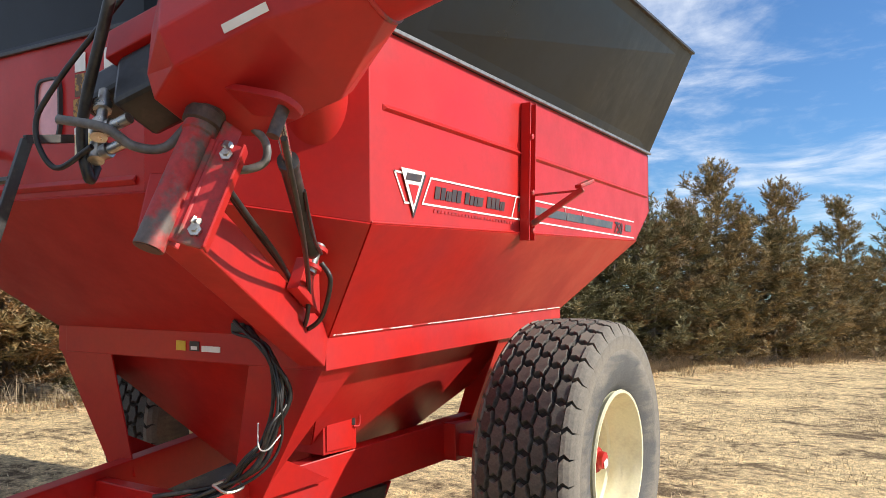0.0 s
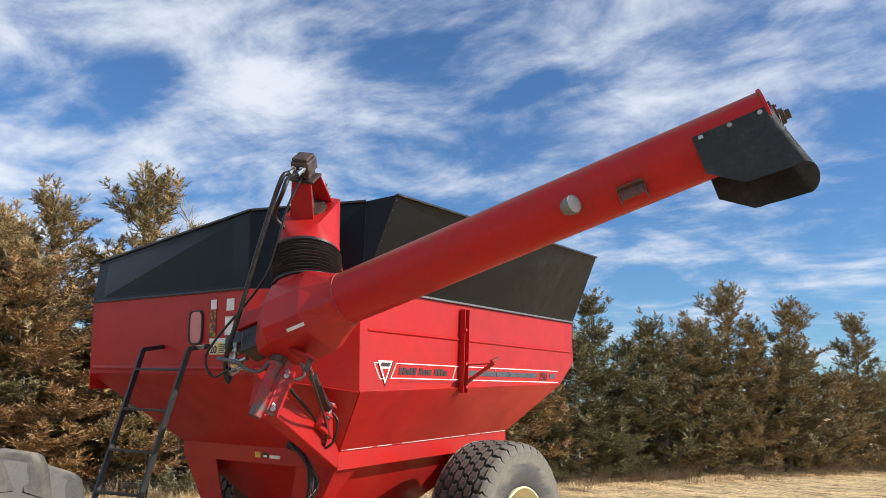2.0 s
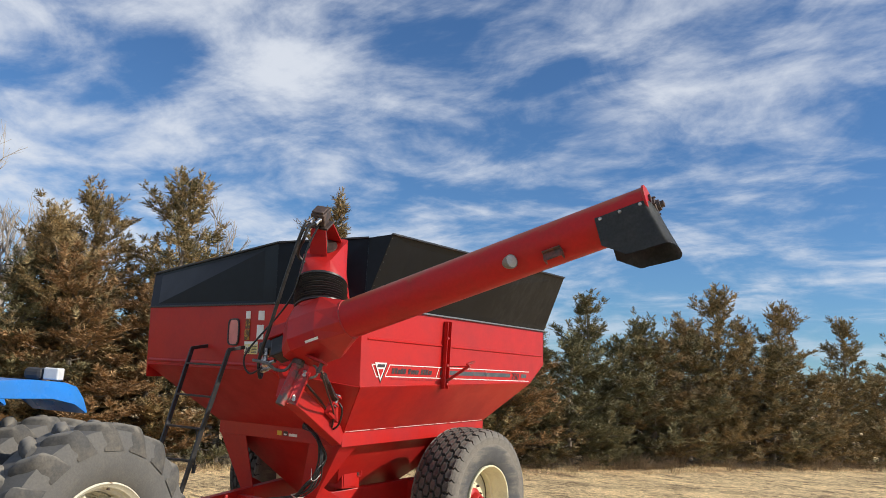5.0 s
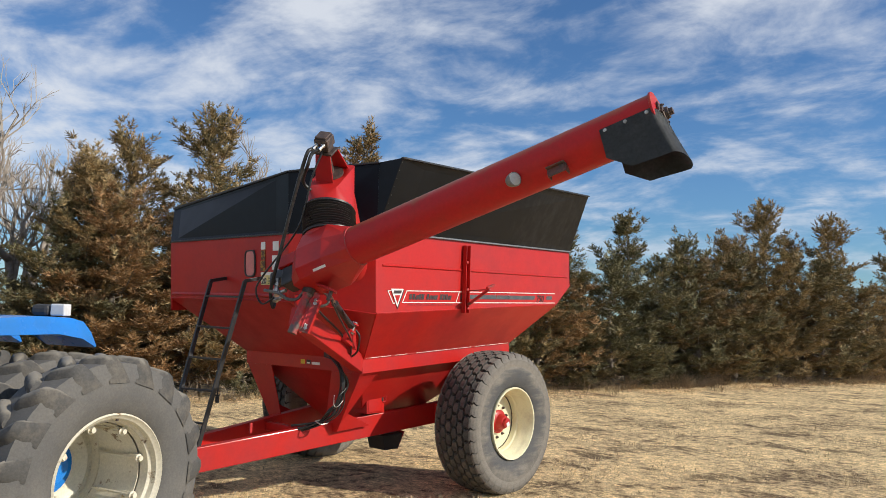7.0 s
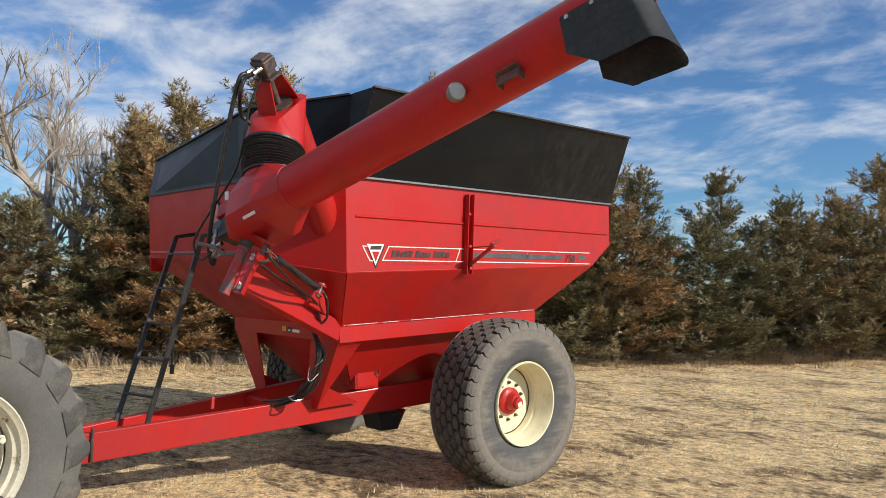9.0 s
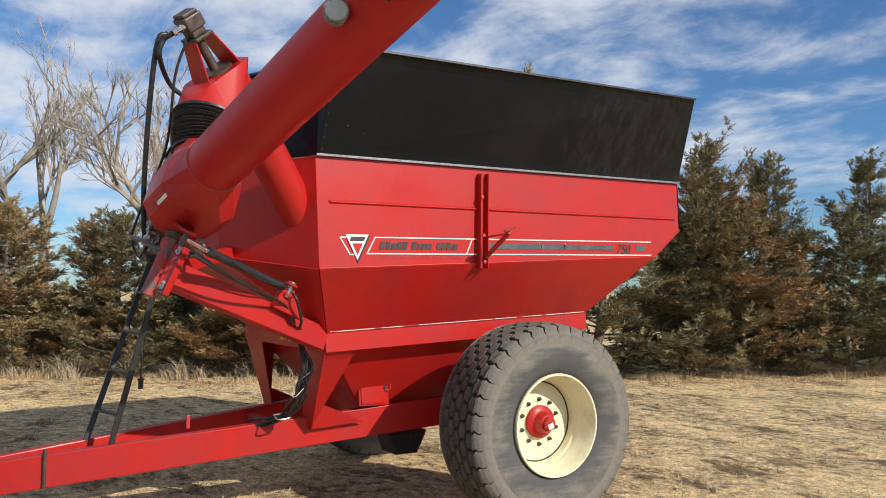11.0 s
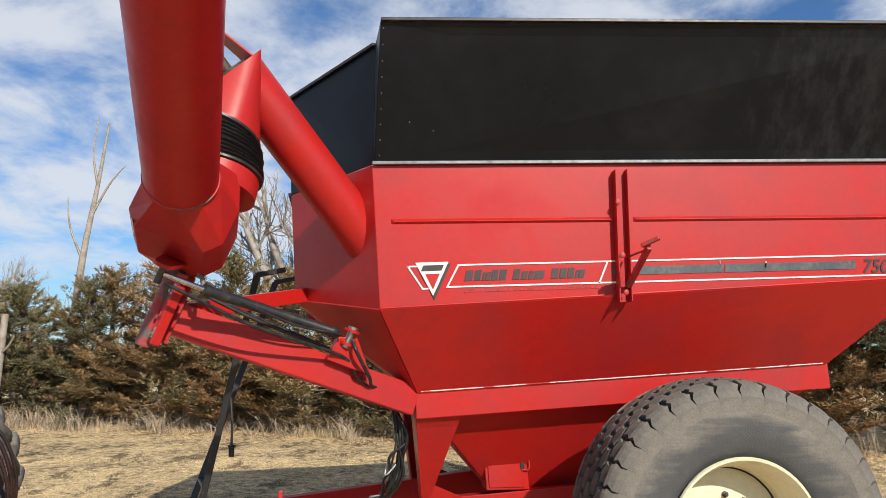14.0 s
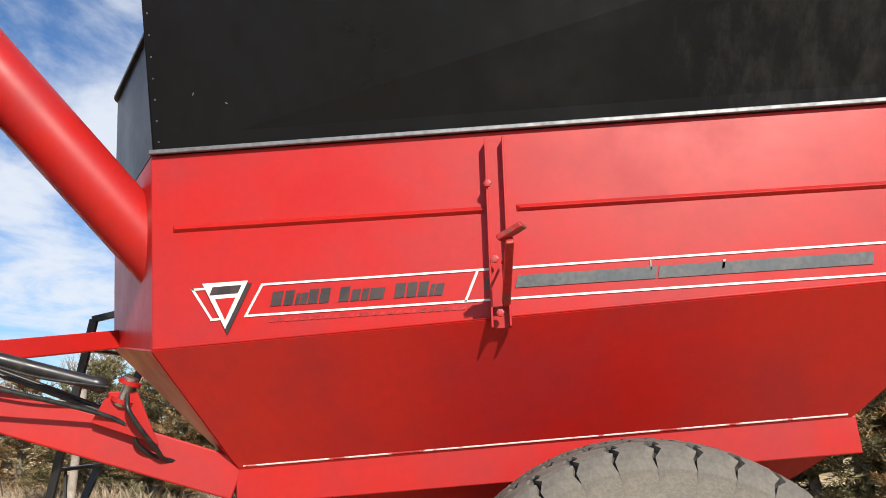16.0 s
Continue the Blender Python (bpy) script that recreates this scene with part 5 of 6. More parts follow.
def build_elbow():
    """The fixed lower auger: its tube leaves the tank's cut corner, and a hood bends down to the bellows."""
    way = (TUBE_B - TUBE_A).normalized()
    R = 0.155
    part("lower_tube", lathe(B(), upright(TUBE_A, TUBE_B), [(R, 0), (R, (TUBE_B - TUBE_A).length)], 40), RED, cart, smooth=40)
    # hood: from the round bellows up to a flat end plate set square across the tube
    side = way.cross(AXIS).normalized()
    lift = side.cross(way).normalized()
    lift = lift if lift.y > 0 else -lift
    foot = BELLOWS_TOP
    bm = B()
    steps = 40
    head = RING_TOP.normalized()
    x = (side - head * side.dot(head)).normalized()
    y = head.cross(x)

    def loop(f):
        out = []
        for k in range(steps):
            a = 2 * math.pi * k / steps
            c, d = math.cos(a), math.sin(a)
            round_ = foot + head * 0.03 + 0.252 * (c * x + d * y)
            e = 0.13
            u = math.copysign(abs(c) ** e, c) * 0.165
            v = math.copysign(abs(d) ** e, d)
            v = v * 0.155 if (y.dot(lift) * d) > 0 else v * 0.275
            square = TUBE_A + side * u + lift * v * (1 if y.dot(lift) > 0 else -1)
            out.append(bm.verts.new(round_.lerp(square, f)))
        return out

    rings = [[bm.verts.new(foot - head * 0.01 + 0.252 * (math.cos(2 * math.pi * k / steps) * x + math.sin(2 * math.pi * k / steps) * y)) for k in range(steps)]] + [loop(f) for f in (0.0, 1.0)]
    for lo, hi in zip(rings, rings[1:]):
        for i in range(steps):
            j = (i + 1) % steps
            bm.faces.new((lo[i], lo[j], hi[j], hi[i]))
    bm.faces.new(rings[0][::-1]); bm.faces.new(rings[-1])
    part("elbow_hood", bm, RED, cart, smooth=28)
    part("hood_band", lathe(B(), upright(foot - head * 0.01, foot + head), [(0.262, 0), (0.262, 0.022)], 48), BLACK_STEEL, cart, smooth=40)
    # motor mount: two cheeks and a cap, with the brown motor on top
    base = TUBE_A + Vector((0.0, -0.05, -0.025))
    for k in (-1, 1):
        wide, slim = 0.125 if k > 0 else 0.105, 0.085
        part("mount_plate", prism(B(), [base + side * wide + lift * k * 0.150 + way * 0.03, base - side * wide + lift * k * 0.150 + way * 0.03, base - way * 0.26 - side * slim + lift * k * 0.075, base - way * 0.26 + side * slim + lift * k * 0.075], lift * k * 0.012, 0.002), RED, cart)
    part("plate_grease", lathe(B(), upright(base + way * 0.03, base - way), [(0.13, 0), (0.13, 0.034), (0.06, 0.036)], 24), IRON, cart, "greasy bearing plate", smooth=40)
    part("drive_shaft", tube(B(), base, base - way * 0.26, 0.035, 14), IRON, cart)
    top = base - way * 0.26
    bm = B()
    box(bm, along(top, top - way * 0.022, lift), (0.022, 0.20, 0.16), 0.004)
    box(bm, along(top - way * 0.022, top - way * 0.075, lift), (0.056, 0.12, 0.12), 0.010)
    box(bm, along(top - way * 0.07, top - way * 0.175, lift), (0.105, 0.155, 0.155), 0.012)
    box(bm, along(top - way * 0.175, top - way * 0.20, lift), (0.025, 0.13, 0.13), 0.006)
    lathe(bm, upright(top - way * 0.13 + lift * 0.07, top - way * 0.13 + lift), [(0.028, 0), (0.028, 0.025), (0.016, 0.027), (0.016, 0.035)], 10)
    motor = part("hydraulic_motor", bm, IRON, cart, "brown cast hydraulic motor")
    ends = []
    for s in (-0.035, 0.035):
        p = top - way * 0.125 + side * s + (-lift) * 0.07
        q = p - lift * 0.08 + Vector((0, -0.05, -0.04))
        part("hose_coupling", lathe(B(), upright(p, q), [(0.026, 0), (0.026, 0.03), (0.020, 0.032), (0.020, 0.075), (0.026, 0.08), (0.026, 0.11)], 10), CHROME, motor)
        ends.append(p.lerp(q, 0.7))
    ends.append(top - way * 0.045 - lift * 0.055)
    return ends


HOSE_ENDS = build_elbow()


def build_hoses():
    a, b, d = HOSE_ENDS
    f0, f1 = swing(-0.50, DROP - 0.42, 0, -0.045), swing(-0.42, DROP - 0.38, 0, -0.125)
    part("hydraulic_hose", sweep(B(), [a, a + Vector((-0.01, -0.07, -0.08)), a.lerp(f0, 0.35) + Vector((0.03, -0.09, 0.0)), a.lerp(f0, 0.7) + Vector((0.03, -0.08, 0.0)), f0 + Vector((0.03, -0.04, 0.12)), f0 + Vector((0.02, 0.0, -0.06)), f0 + Vector((0, 0.04, -0.02))], 0.019, 12), HOSE, cart, smooth=60)
    hood = BELLOWS_TOP + Vector((-0.08, -0.22, 0.20))
    part("hydraulic_hose", sweep(B(), [b, b + Vector((-0.03, -0.06, -0.05)), b + Vector((-0.06, -0.08, -0.16)), hood + Vector((-0.03, -0.05, 0.08)), hood + Vector((0, 0.06, -0.02))], 0.018, 12), HOSE, cart, smooth=60)
    part("drain_hose", sweep(B(), [d, d.lerp(f0, 0.18) + Vector((0.03, -0.05, 0.0)), d.lerp(f0, 0.5) + Vector((0.05, -0.03, -0.02)), f0 + Vector((-0.06, -0.08, 0.26)), f0 + Vector((-0.14, -0.10, 0.10)), f0 + Vector((-0.08, -0.06, -0.03)), f1 + Vector((0.0, 0.02, -0.03))], 0.010, 8), HOSE, cart, smooth=60)


build_hoses()


POST, POST_AXIS = Vector((1.865, -0.977, 2.984)), Vector((0.0408, 0.3837, 0.9226)).normalized()


def build_arm():
    """The bracket that carries the pivot post out from the frame's corner."""
    lo, hi = Vector((1.08, 0.24, 1.63)), Vector((1.725, -1.255, 2.18))
    part("support_arm", bar(B(), lo, hi, 0.14, 0.20, bevel=0.008), RED, cart)
    # second strut on the inner side, back to the front wall
    part("support_strut", bar(B(), (0.72, -0.42, 2.40), (1.66, -1.14, 2.22), 0.09, 0.10), RED, cart)
    b0, b1 = POST - POST_AXIS * 1.05, POST - POST_AXIS * 0.50
    part("pivot_post", lathe(B(), upright(b0, b1), [(0.041, 0), (0.047, 0.0), (0.048, 0.01), (0.047, 0.03), (0.047, 0.40), (0.053, 0.405), (0.053, 0.43), (0.047, 0.435), (0.045, 0.55)], 28), POST_RUST, cart, "worn red pivot post", smooth=40)
    out = Vector((0.20, 0.95, 0)).normalized()
    out = (out - POST_AXIS * POST_AXIS.dot(out)).normalized()
    across = POST_AXIS.cross(out)
    for s in (-0.050, 0.050):
        c0 = POST - POST_AXIS * 1.0 + out * 0.075 + across * s
        part("post_clamp", bar(B(), c0, c0 + POST_AXIS * 0.42, 0.014, 0.07, side=out), RED_RUSTY, cart)
        for h in (0.07, 0.34):
            p = c0 + POST_AXIS * h + across * (0.008 if s > 0 else -0.008)
            part("clamp_bolt", lathe(B(), upright(p, p + across * s), [(0.020, 0), (0.020, 0.014), (0.011, 0.016), (0.011, 0.03)], 6), STEEL, cart)
    # post is closed: a dark disc on its end gives the unlit bore
    part("post_bore", lathe(B(), upright(b0 - POST_AXIS * 0.002, b1), [(0.039, 0), (0.039, 0.004)], 24), IRON, cart)
    part("post_collar", lathe(B(), upright(POST - POST_AXIS * 0.62, POST), [(0.056, 0), (0.064, 0.006), (0.066, 0.045), (0.060, 0.05), (0.062, 0.075), (0.070, 0.08), (0.070, 0.115)], 28), IRON, cart, "dark worn bearing collar", smooth=40)
    # swing lever and its cylinder
    p0, p1 = POST - POST_AXIS * 0.53, Vector((2.17, -1.19, 2.448))
    p0 = p0 + POST_AXIS * 0.03
    run = (p1 - p0).normalized()
    wing = run.cross(POST_AXIS).normalized()
    lie = wing.cross(run)
    ends = [p0 + (run * math.cos(a) + wing * math.sin(a)) * 0.085 for a in (math.pi / 2 + k * math.pi / 10 for k in range(11))]
    ends += [p1 + (run * math.cos(a) + wing * math.sin(a)) * 0.058 for a in (-math.pi / 2 + k * math.pi / 10 for k in range(11))]
    part("swing_lever", prism(B(), [p - lie * 0.011 for p in ends], lie * 0.022, 0.004), RED, cart, "flat red swing lever with rounded ends")
    anchor = Vector((1.43, -0.19, 2.06))
    d = (anchor - p1).normalized()
    n = (anchor - p1).length
    pin = p1 - POST_AXIS * 0.05
    cyl = part("swing_cylinder", lathe(B(), upright(pin + d * n * 0.20, anchor), [(0.026, 0), (0.036, 0.003), (0.036, 0.04), (0.032, 0.042), (0.032, n * 0.68), (0.037, n * 0.685), (0.037, n * 0.72), (0.028, n * 0.73)], 24), BLACK_STEEL, cart, "black swing cylinder", smooth=40)
    part("rod", tube(B(), pin, pin + d * n * 0.38, 0.017, 16), CHROME, cyl, "chrome cylinder rod", smooth=40)
    part("clevis_pin", lathe(B(), upright(p1 - POST_AXIS * 0.11, p1 + POST_AXIS), [(0.020, 0), (0.020, 0.10)], 16), IRON, cyl, smooth=40)
    part("clevis_pin", lathe(B(), upright(anchor - POST_AXIS * 0.07, anchor + POST_AXIS), [(0.034, 0), (0.034, 0.02), (0.024, 0.022), (0.024, 0.12), (0.034, 0.122), (0.034, 0.14)], 16), STEEL, cyl, smooth=40)
    for k in (-0.045, 0.045):
        part("clevis_ear", lathe(B(), upright(anchor + POST_AXIS * (k - 0.009), anchor + POST_AXIS), [(0.052, 0), (0.052, 0.018)], 20), RED, cart, smooth=40)
    flat = Vector((0.80, 0.60, 0))
    flat = (flat - POST_AXIS * flat.dot(POST_AXIS)).normalized()
    c0 = POST - POST_AXIS * 1.01 + flat * 0.092
    part("post_plate", bar(B(), c0, c0 + POST_AXIS * 0.36, 0.012, 0.12, side=flat), RED_RUSTY, cart, "scuffed red mounting plate")
    part("plate_flange", bar(B(), c0 + flat * 0.066, c0 + flat * 0.066 + POST_AXIS * 0.36, 0.060, 0.012, side=flat), RED, cart)
    for h in (0.05, 0.315):
        p = c0 + POST_AXIS * h + flat * 0.02
        n_out = POST_AXIS.cross(flat) * -1
        n_out = n_out if n_out.y < 0 else -n_out
        part("plate_bolt", lathe(B(), upright(p, p + n_out), [(0.021, 0), (0.021, 0.020), (0.011, 0.022), (0.011, 0.034)], 6), STEEL, cart)
    for k, up_off in ((0.0, 0.13), (0.03, 0.115)):
        part("arm_hose", sweep(B(), [(1.70 + k, -1.06, 2.20 + up_off), (1.60 + k, -0.80, 2.07 + up_off), (1.47 + k, -0.50, 1.94 + up_off), (1.36, -0.24, 1.84 + up_off * 0.8), (1.20, 0.05, 1.77)], 0.011, 8), HOSE, cart, smooth=60)
    part("swivel_hose", sweep(B(), [(1.40, -1.42, 2.44), (1.55, -1.355, 2.41), (1.613, -1.293, 2.357), (1.678, -1.225, 2.356), (1.725, -1.176, 2.43), (1.76, -1.14, 2.49)], 0.016, 10), HOSE_GREY, cart, "grey hydraulic hose", smooth=60)
    part("swivel_hose", sweep(B(), [(1.82, -1.13, 2.47), (1.887, -1.084, 2.451), (1.936, -1.033, 2.394), (1.94, -1.029, 2.325), (1.904, -1.067, 2.294), (1.84, -1.10, 2.29)], 0.014, 10), HOSE_GREY, cart, "grey hydraulic hose", smooth=60)
    part("cylinder_lug", prism(B(), [anchor + Vector((-0.01, 0.05, 0.0)), anchor + Vector((0.03, -0.07, 0.0)), (1.47, -0.33, 1.92), (1.36, -0.05, 1.81)], Vector((-0.05, -0.02, 0)), 0.003), RED, cart)
    # hoses along the arm and the cylinder
    g = [p1 + Vector((0.0, 0.0, -0.10)), pin + d * n * 0.45 + Vector((0.03, 0, -0.10)), anchor + Vector((0.02, -0.05, -0.12)), (1.36, -0.14, 1.80), (1.262, -0.05, 1.746), (1.16, 0.12, 1.78)]
    part("cylinder_hose", sweep(B(), g, 0.011, 8), HOSE, cart, smooth=60)
    g = [anchor + Vector((0.03, 0.02, -0.02)), anchor + Vector((0.06, 0.05, -0.10)), (1.38, -0.06, 1.80), (1.27, -0.03, 1.735), (1.15, 0.14, 1.76)]
    part("cylinder_hose", sweep(B(), g, 0.012, 8), HOSE, cart, smooth=60)
    part("cylinder_pipe", sweep(B(), [pin + d * n * 0.40 + Vector((0.045, 0, 0.01)), pin + d * n * 0.7 + Vector((0.05, 0, 0.0)), anchor - d * 0.06 + Vector((0.05, 0, 0))], 0.007, 8), BLACK_STEEL, cyl, smooth=60)


build_arm()


# ---- fittings on the tank ----
def plate(y0, z0, y1, z1, lift=0.003, thick=0.002, x=SIDE):
    """A thin sticker on the near side, by its corners in the tank's level."""
    return level(prism(B(), [(x + lift, y0, z0), (x + lift, y1, z0), (x + lift, y1, z1), (x + lift, y0, z1)], (thick, 0, 0)))


def side_strip(pts, lift=0.003, thick=0.002):
    return level(prism(B(), [(SIDE + lift, y, z) for y, z in pts], (thick, 0, 0)))


def build_decals():
    def z_at(y, z):
        return z - 0.028 * (y - 0.6)

    # thin white frame lines
    for z, y0 in ((2.595, 0.60), (2.456, 0.52)):
        part("pinstripe", side_strip([(y0, z_at(y0, z)), (3.84, z_at(3.84, z)), (3.84, z_at(3.84, z) + 0.010), (y0, z_at(y0, z) + 0.010)]), WHITE, cart)
    part("pinstripe", side_strip([(1.505, 2.434), (1.517, 2.434), (1.585, 2.570), (1.573, 2.570)]), WHITE, cart)
    part("pinstripe", side_strip([(0.273, 2.602), (0.335, 2.600), (0.335, 2.610), (0.262, 2.612)]), WHITE, cart)
    part("pinstripe", side_strip([(0.262, 2.612), (0.275, 2.612), (0.362, 2.463), (0.350, 2.463)]), WHITE, cart)
    part("pinstripe", side_strip([(0.350, 2.455), (0.395, 2.455), (0.395, 2.465), (0.350, 2.465)]), WHITE, cart)
    part("pinstripe", side_strip([(0.505, 2.458), (0.517, 2.458), (0.605, 2.605), (0.592, 2.605)]), WHITE, cart)
    # slate stripe, broken by the figures
    for y0, y1 in ((1.60, 1.645), (1.74, 2.36), (2.37, 3.30), (3.61, 3.76)):
        part("stripe", side_strip([(y0, z_at(y0, 2.508)), (y1, z_at(y1, 2.508)), (y1 + 0.015, z_at(y1, 2.562)), (y0 + 0.015, z_at(y0, 2.562))]), STRIPE, cart, "faded slate stripe")
    # maker's badge as plain triangles
    part("badge", side_strip([(0.330, 2.615), (0.548, 2.612), (0.428, 2.385)], 0.006), INK, cart, "black and white triangular badge")
    part("badge_face", side_strip([(0.319, 2.629), (0.532, 2.624), (0.420, 2.412)], 0.009), WHITE, cart)
    part("badge_heart", side_strip([(0.378, 2.552), (0.472, 2.551), (0.422, 2.452)], 0.012), RED, cart)
    part("badge_mark", side_strip([(0.352, 2.572), (0.484, 2.570), (0.502, 2.606), (0.368, 2.608)], 0.012), INK, cart)
    # maker's name as a row of plain slanted blocks
    widths = [w * 1.03 for w in (0.058, 0.050, 0.022, 0.036, 0.050, 0.052, 0, 0.052, 0.046, 0.036, 0.076, 0, 0.054, 0.050, 0.050, 0.022, 0.044)]
    y = 0.628
    for w in widths:
        if not w:
            y += 0.036
            continue
        tall = 0.066 if 0.05 < w < 0.062 else 0.052
        z0 = z_at(y, 2.497)
        part("name_block", side_strip([(y, z0), (y + w * 0.82, z0), (y + w * 0.82 + 0.016, z0 + tall), (y + 0.016, z0 + tall)]), INK, cart)
        y += w
    for k in range(26):
        y0 = 0.62 + k * 0.036
        part("motto_block", side_strip([(y0, z_at(y0, 2.425)), (y0 + 0.024, z_at(y0, 2.425)), (y0 + 0.030, z_at(y0, 2.441)), (y0 + 0.006, z_at(y0, 2.441))]), FADED, cart)
    figures("750", L(SIDE + 0.005, 3.345, z_at(3.35, 2.482)), 0.128, INK)


FADED = material("faded_lettering", (0.22, 0.016, 0.018), 0.5, other=(0.45, 0.016, 0.02), scale=20, spread=(0.4, 0.55))


def figures(text, origin, size, mat, turn=(90, 0, 90), parent=None, italic=0.22):
    cu = bpy.data.curves.new("figures", "FONT")
    cu.body, cu.size, cu.extrude, cu.shear, cu.offset = text, size, 0.001, italic, 0.0022
    ob = new("figures", cu)
    bpy.context.view_layer.update()
    me = bpy.data.meshes.new_from_object(ob)
    bpy.data.objects.remove(ob)
    me.transform(Matrix.Translation(origin) @ pose(0, 0, 0, *turn))
    me.materials.clear()
    me.materials.append(mat)
    o = new("figures", me)
    o.parent = parent or cart
    if o.parent.data is None:
        o.matrix_parent_inverse = Matrix.Translation(-o.parent.location)
    return o


build_decals()


def build_rest():
    """The upright on the side with the folding arm that the auger rests on."""
    bm = B()
    prism(bm, [(SIDE + 0.004, 1.615, 2.30), (SIDE + 0.004, 1.705, 2.30), (SIDE + 0.004, 1.755, 3.17), (SIDE + 0.004, 1.665, 3.17)], (0.010, 0, 0), 0.002)
    prism(bm, [(SIDE + 0.012, 1.615, 2.30), (SIDE + 0.070, 1.615, 2.30), (SIDE + 0.070, 1.665, 3.17), (SIDE + 0.012, 1.665, 3.17)], (0, 0.010, 0), 0.002)
    prism(bm, [(SIDE + 0.012, 1.695, 2.30), (SIDE + 0.070, 1.695, 2.30), (SIDE + 0.070, 1.745, 3.17), (SIDE + 0.012, 1.745, 3.17)], (0, 0.010, 0), 0.002)
    rest = part("auger_rest", level(bm), RED, cart, "red upright auger rest")
    bm = B()
    bar(bm, (SIDE + 0.05, 1.69, 2.40), (SIDE + 0.39, 1.72, 2.61), 0.035, 0.035)
    bar(bm, (SIDE + 0.05, 1.69, 2.585), (SIDE + 0.38, 1.72, 2.60), 0.010, 0.014)
    bar(bm, (SIDE + 0.37, 1.68, 2.62), (SIDE + 0.42, 1.78, 2.66), 0.06, 0.025)
    part("rest_arm", level(bm), RED_RUSTY, rest)
    for z in (2.36, 2.60, 2.95):
        p = L(SIDE + 0.072, 1.66, z)
        part("rest_bolt", lathe(B(), upright(p, p + Vector((1, 0, 0))), [(0.018, 0), (0.018, 0.014), (0.009, 0.016)], 6), RED_RUSTY, rest)


build_rest()


def build_front():
    def on_front(x, z, d=0.004):
        f = (x - LEFT) / (MID[0] - LEFT)
        return (x, FRONT + f * (MID[1] - FRONT) - d, z)

    def sheet(x0, z0, x1, z1, d=0.004):
        return level(prism(B(), [on_front(x0, z0, d), on_front(x1, z0, d), on_front(x1, z1, d), on_front(x0, z1, d)], (0, -0.003, 0)))

    # sight window with a rounded black gasket
    bm = B()
    cx, cz, w, h = 0.06, 2.945, 0.105, 0.165
    pts = []
    for k in range(24):
        a = 2 * math.pi * k / 24
        ca, sa = math.cos(a), math.sin(a)
        pts.append((abs(ca) ** 0.45 * math.copysign(w, ca), abs(sa) ** 0.45 * math.copysign(h, sa)))
    outer = [bm.verts.new(on_front(cx + x, cz + z, 0.002)) for x, z in pts]
    rim = [bm.verts.new(on_front(cx + x * 0.96, cz + z * 0.97, 0.020)) for x, z in pts]
    rim2 = [bm.verts.new(on_front(cx + x * 0.84, cz + z * 0.90, 0.020)) for x, z in pts]
    inner = [bm.verts.new(on_front(cx + x * 0.82, cz + z * 0.88, 0.004)) for x, z in pts]
    for a, b in ((outer, rim), (rim, rim2), (rim2, inner)):
        for i in range(24):
            j = (i + 1) % 24
            bm.faces.new((a[i], a[j], b[j], b[i]))
    part("window_gasket", level(bm), PLASTIC, cart, "rounded black window gasket")
    bm = B()
    prism(bm, [on_front(cx + x * 0.83, cz + z * 0.89, 0.004) for x, z in pts], (0, -0.004, 0))
    part("sight_window", level(bm), PANE, cart, "sight window with a pink reflection in its colour, in a black gasket")
    # stickers beside the window
    part("sticker", sheet(0.265, 3.105, 0.345, 3.195), WHITE, cart)
    part("sticker", sheet(0.485, 3.085, 0.590, 3.195), WHITE, cart)
    part("sticker", sheet(0.265, 2.985, 0.345, 3.095), AMBER, cart, "faded amber warning sticker")
    part("sticker", sheet(0.255, 2.850, 0.345, 2.975), AMBER, cart, "faded amber warning sticker")
    part("sticker", sheet(0.47, 2.86, 0.585, 3.03), WHITE, cart, "white instruction sticker")
    part("sticker", sheet(0.265, 2.685, 0.50, 2.835), YELLOW_WHITE, cart, "pale yellow grease sticker")
    part("sticker_band", sheet(0.268, 2.800, 0.497, 2.832, 0.008), WHITE, cart)
    figures("20", L(*on_front(0.275, 2.70, 0.009)), 0.095, INK, turn=(90, 0, 0), italic=0)
    for k in range(5):
        part("sticker_line", sheet(0.40, 2.70 + 0.018 * k, 0.485 - 0.01 * (k % 2), 2.706 + 0.018 * k, 0.008), INK, cart)
    # small labels on the ledge band
    for x0, x1, mat in ((0.02, 0.10, YELLOW), (0.135, 0.215, INK), (0.235, 0.385, WHITE)):
        part("ledge_label", level(prism(B(), [(x0, 0.292, 1.672), (x1, 0.292, 1.672), (x1, 0.292, 1.728 if mat is not WHITE else 1.705), (x0, 0.292, 1.728 if mat is not WHITE else 1.705)], (0, -0.003, 0))), mat, cart)
    part("ledge_label", level(prism(B(), [(0.15, 0.288, 1.68), (0.20, 0.288, 1.68), (0.20, 0.288, 1.70), (0.15, 0.288, 1.70)], (0, -0.003, 0))), WHITE, cart)


AMBER = material("amber_sticker", (0.40, 0.20, 0.02), 0.5, other=(0.10, 0.05, 0.02), scale=25, spread=(0.45, 0.5))
YELLOW_WHITE = material("pale_yellow_sticker", (0.75, 0.62, 0.22), 0.5, other=(0.7, 0.66, 0.5), scale=12)
build_front()


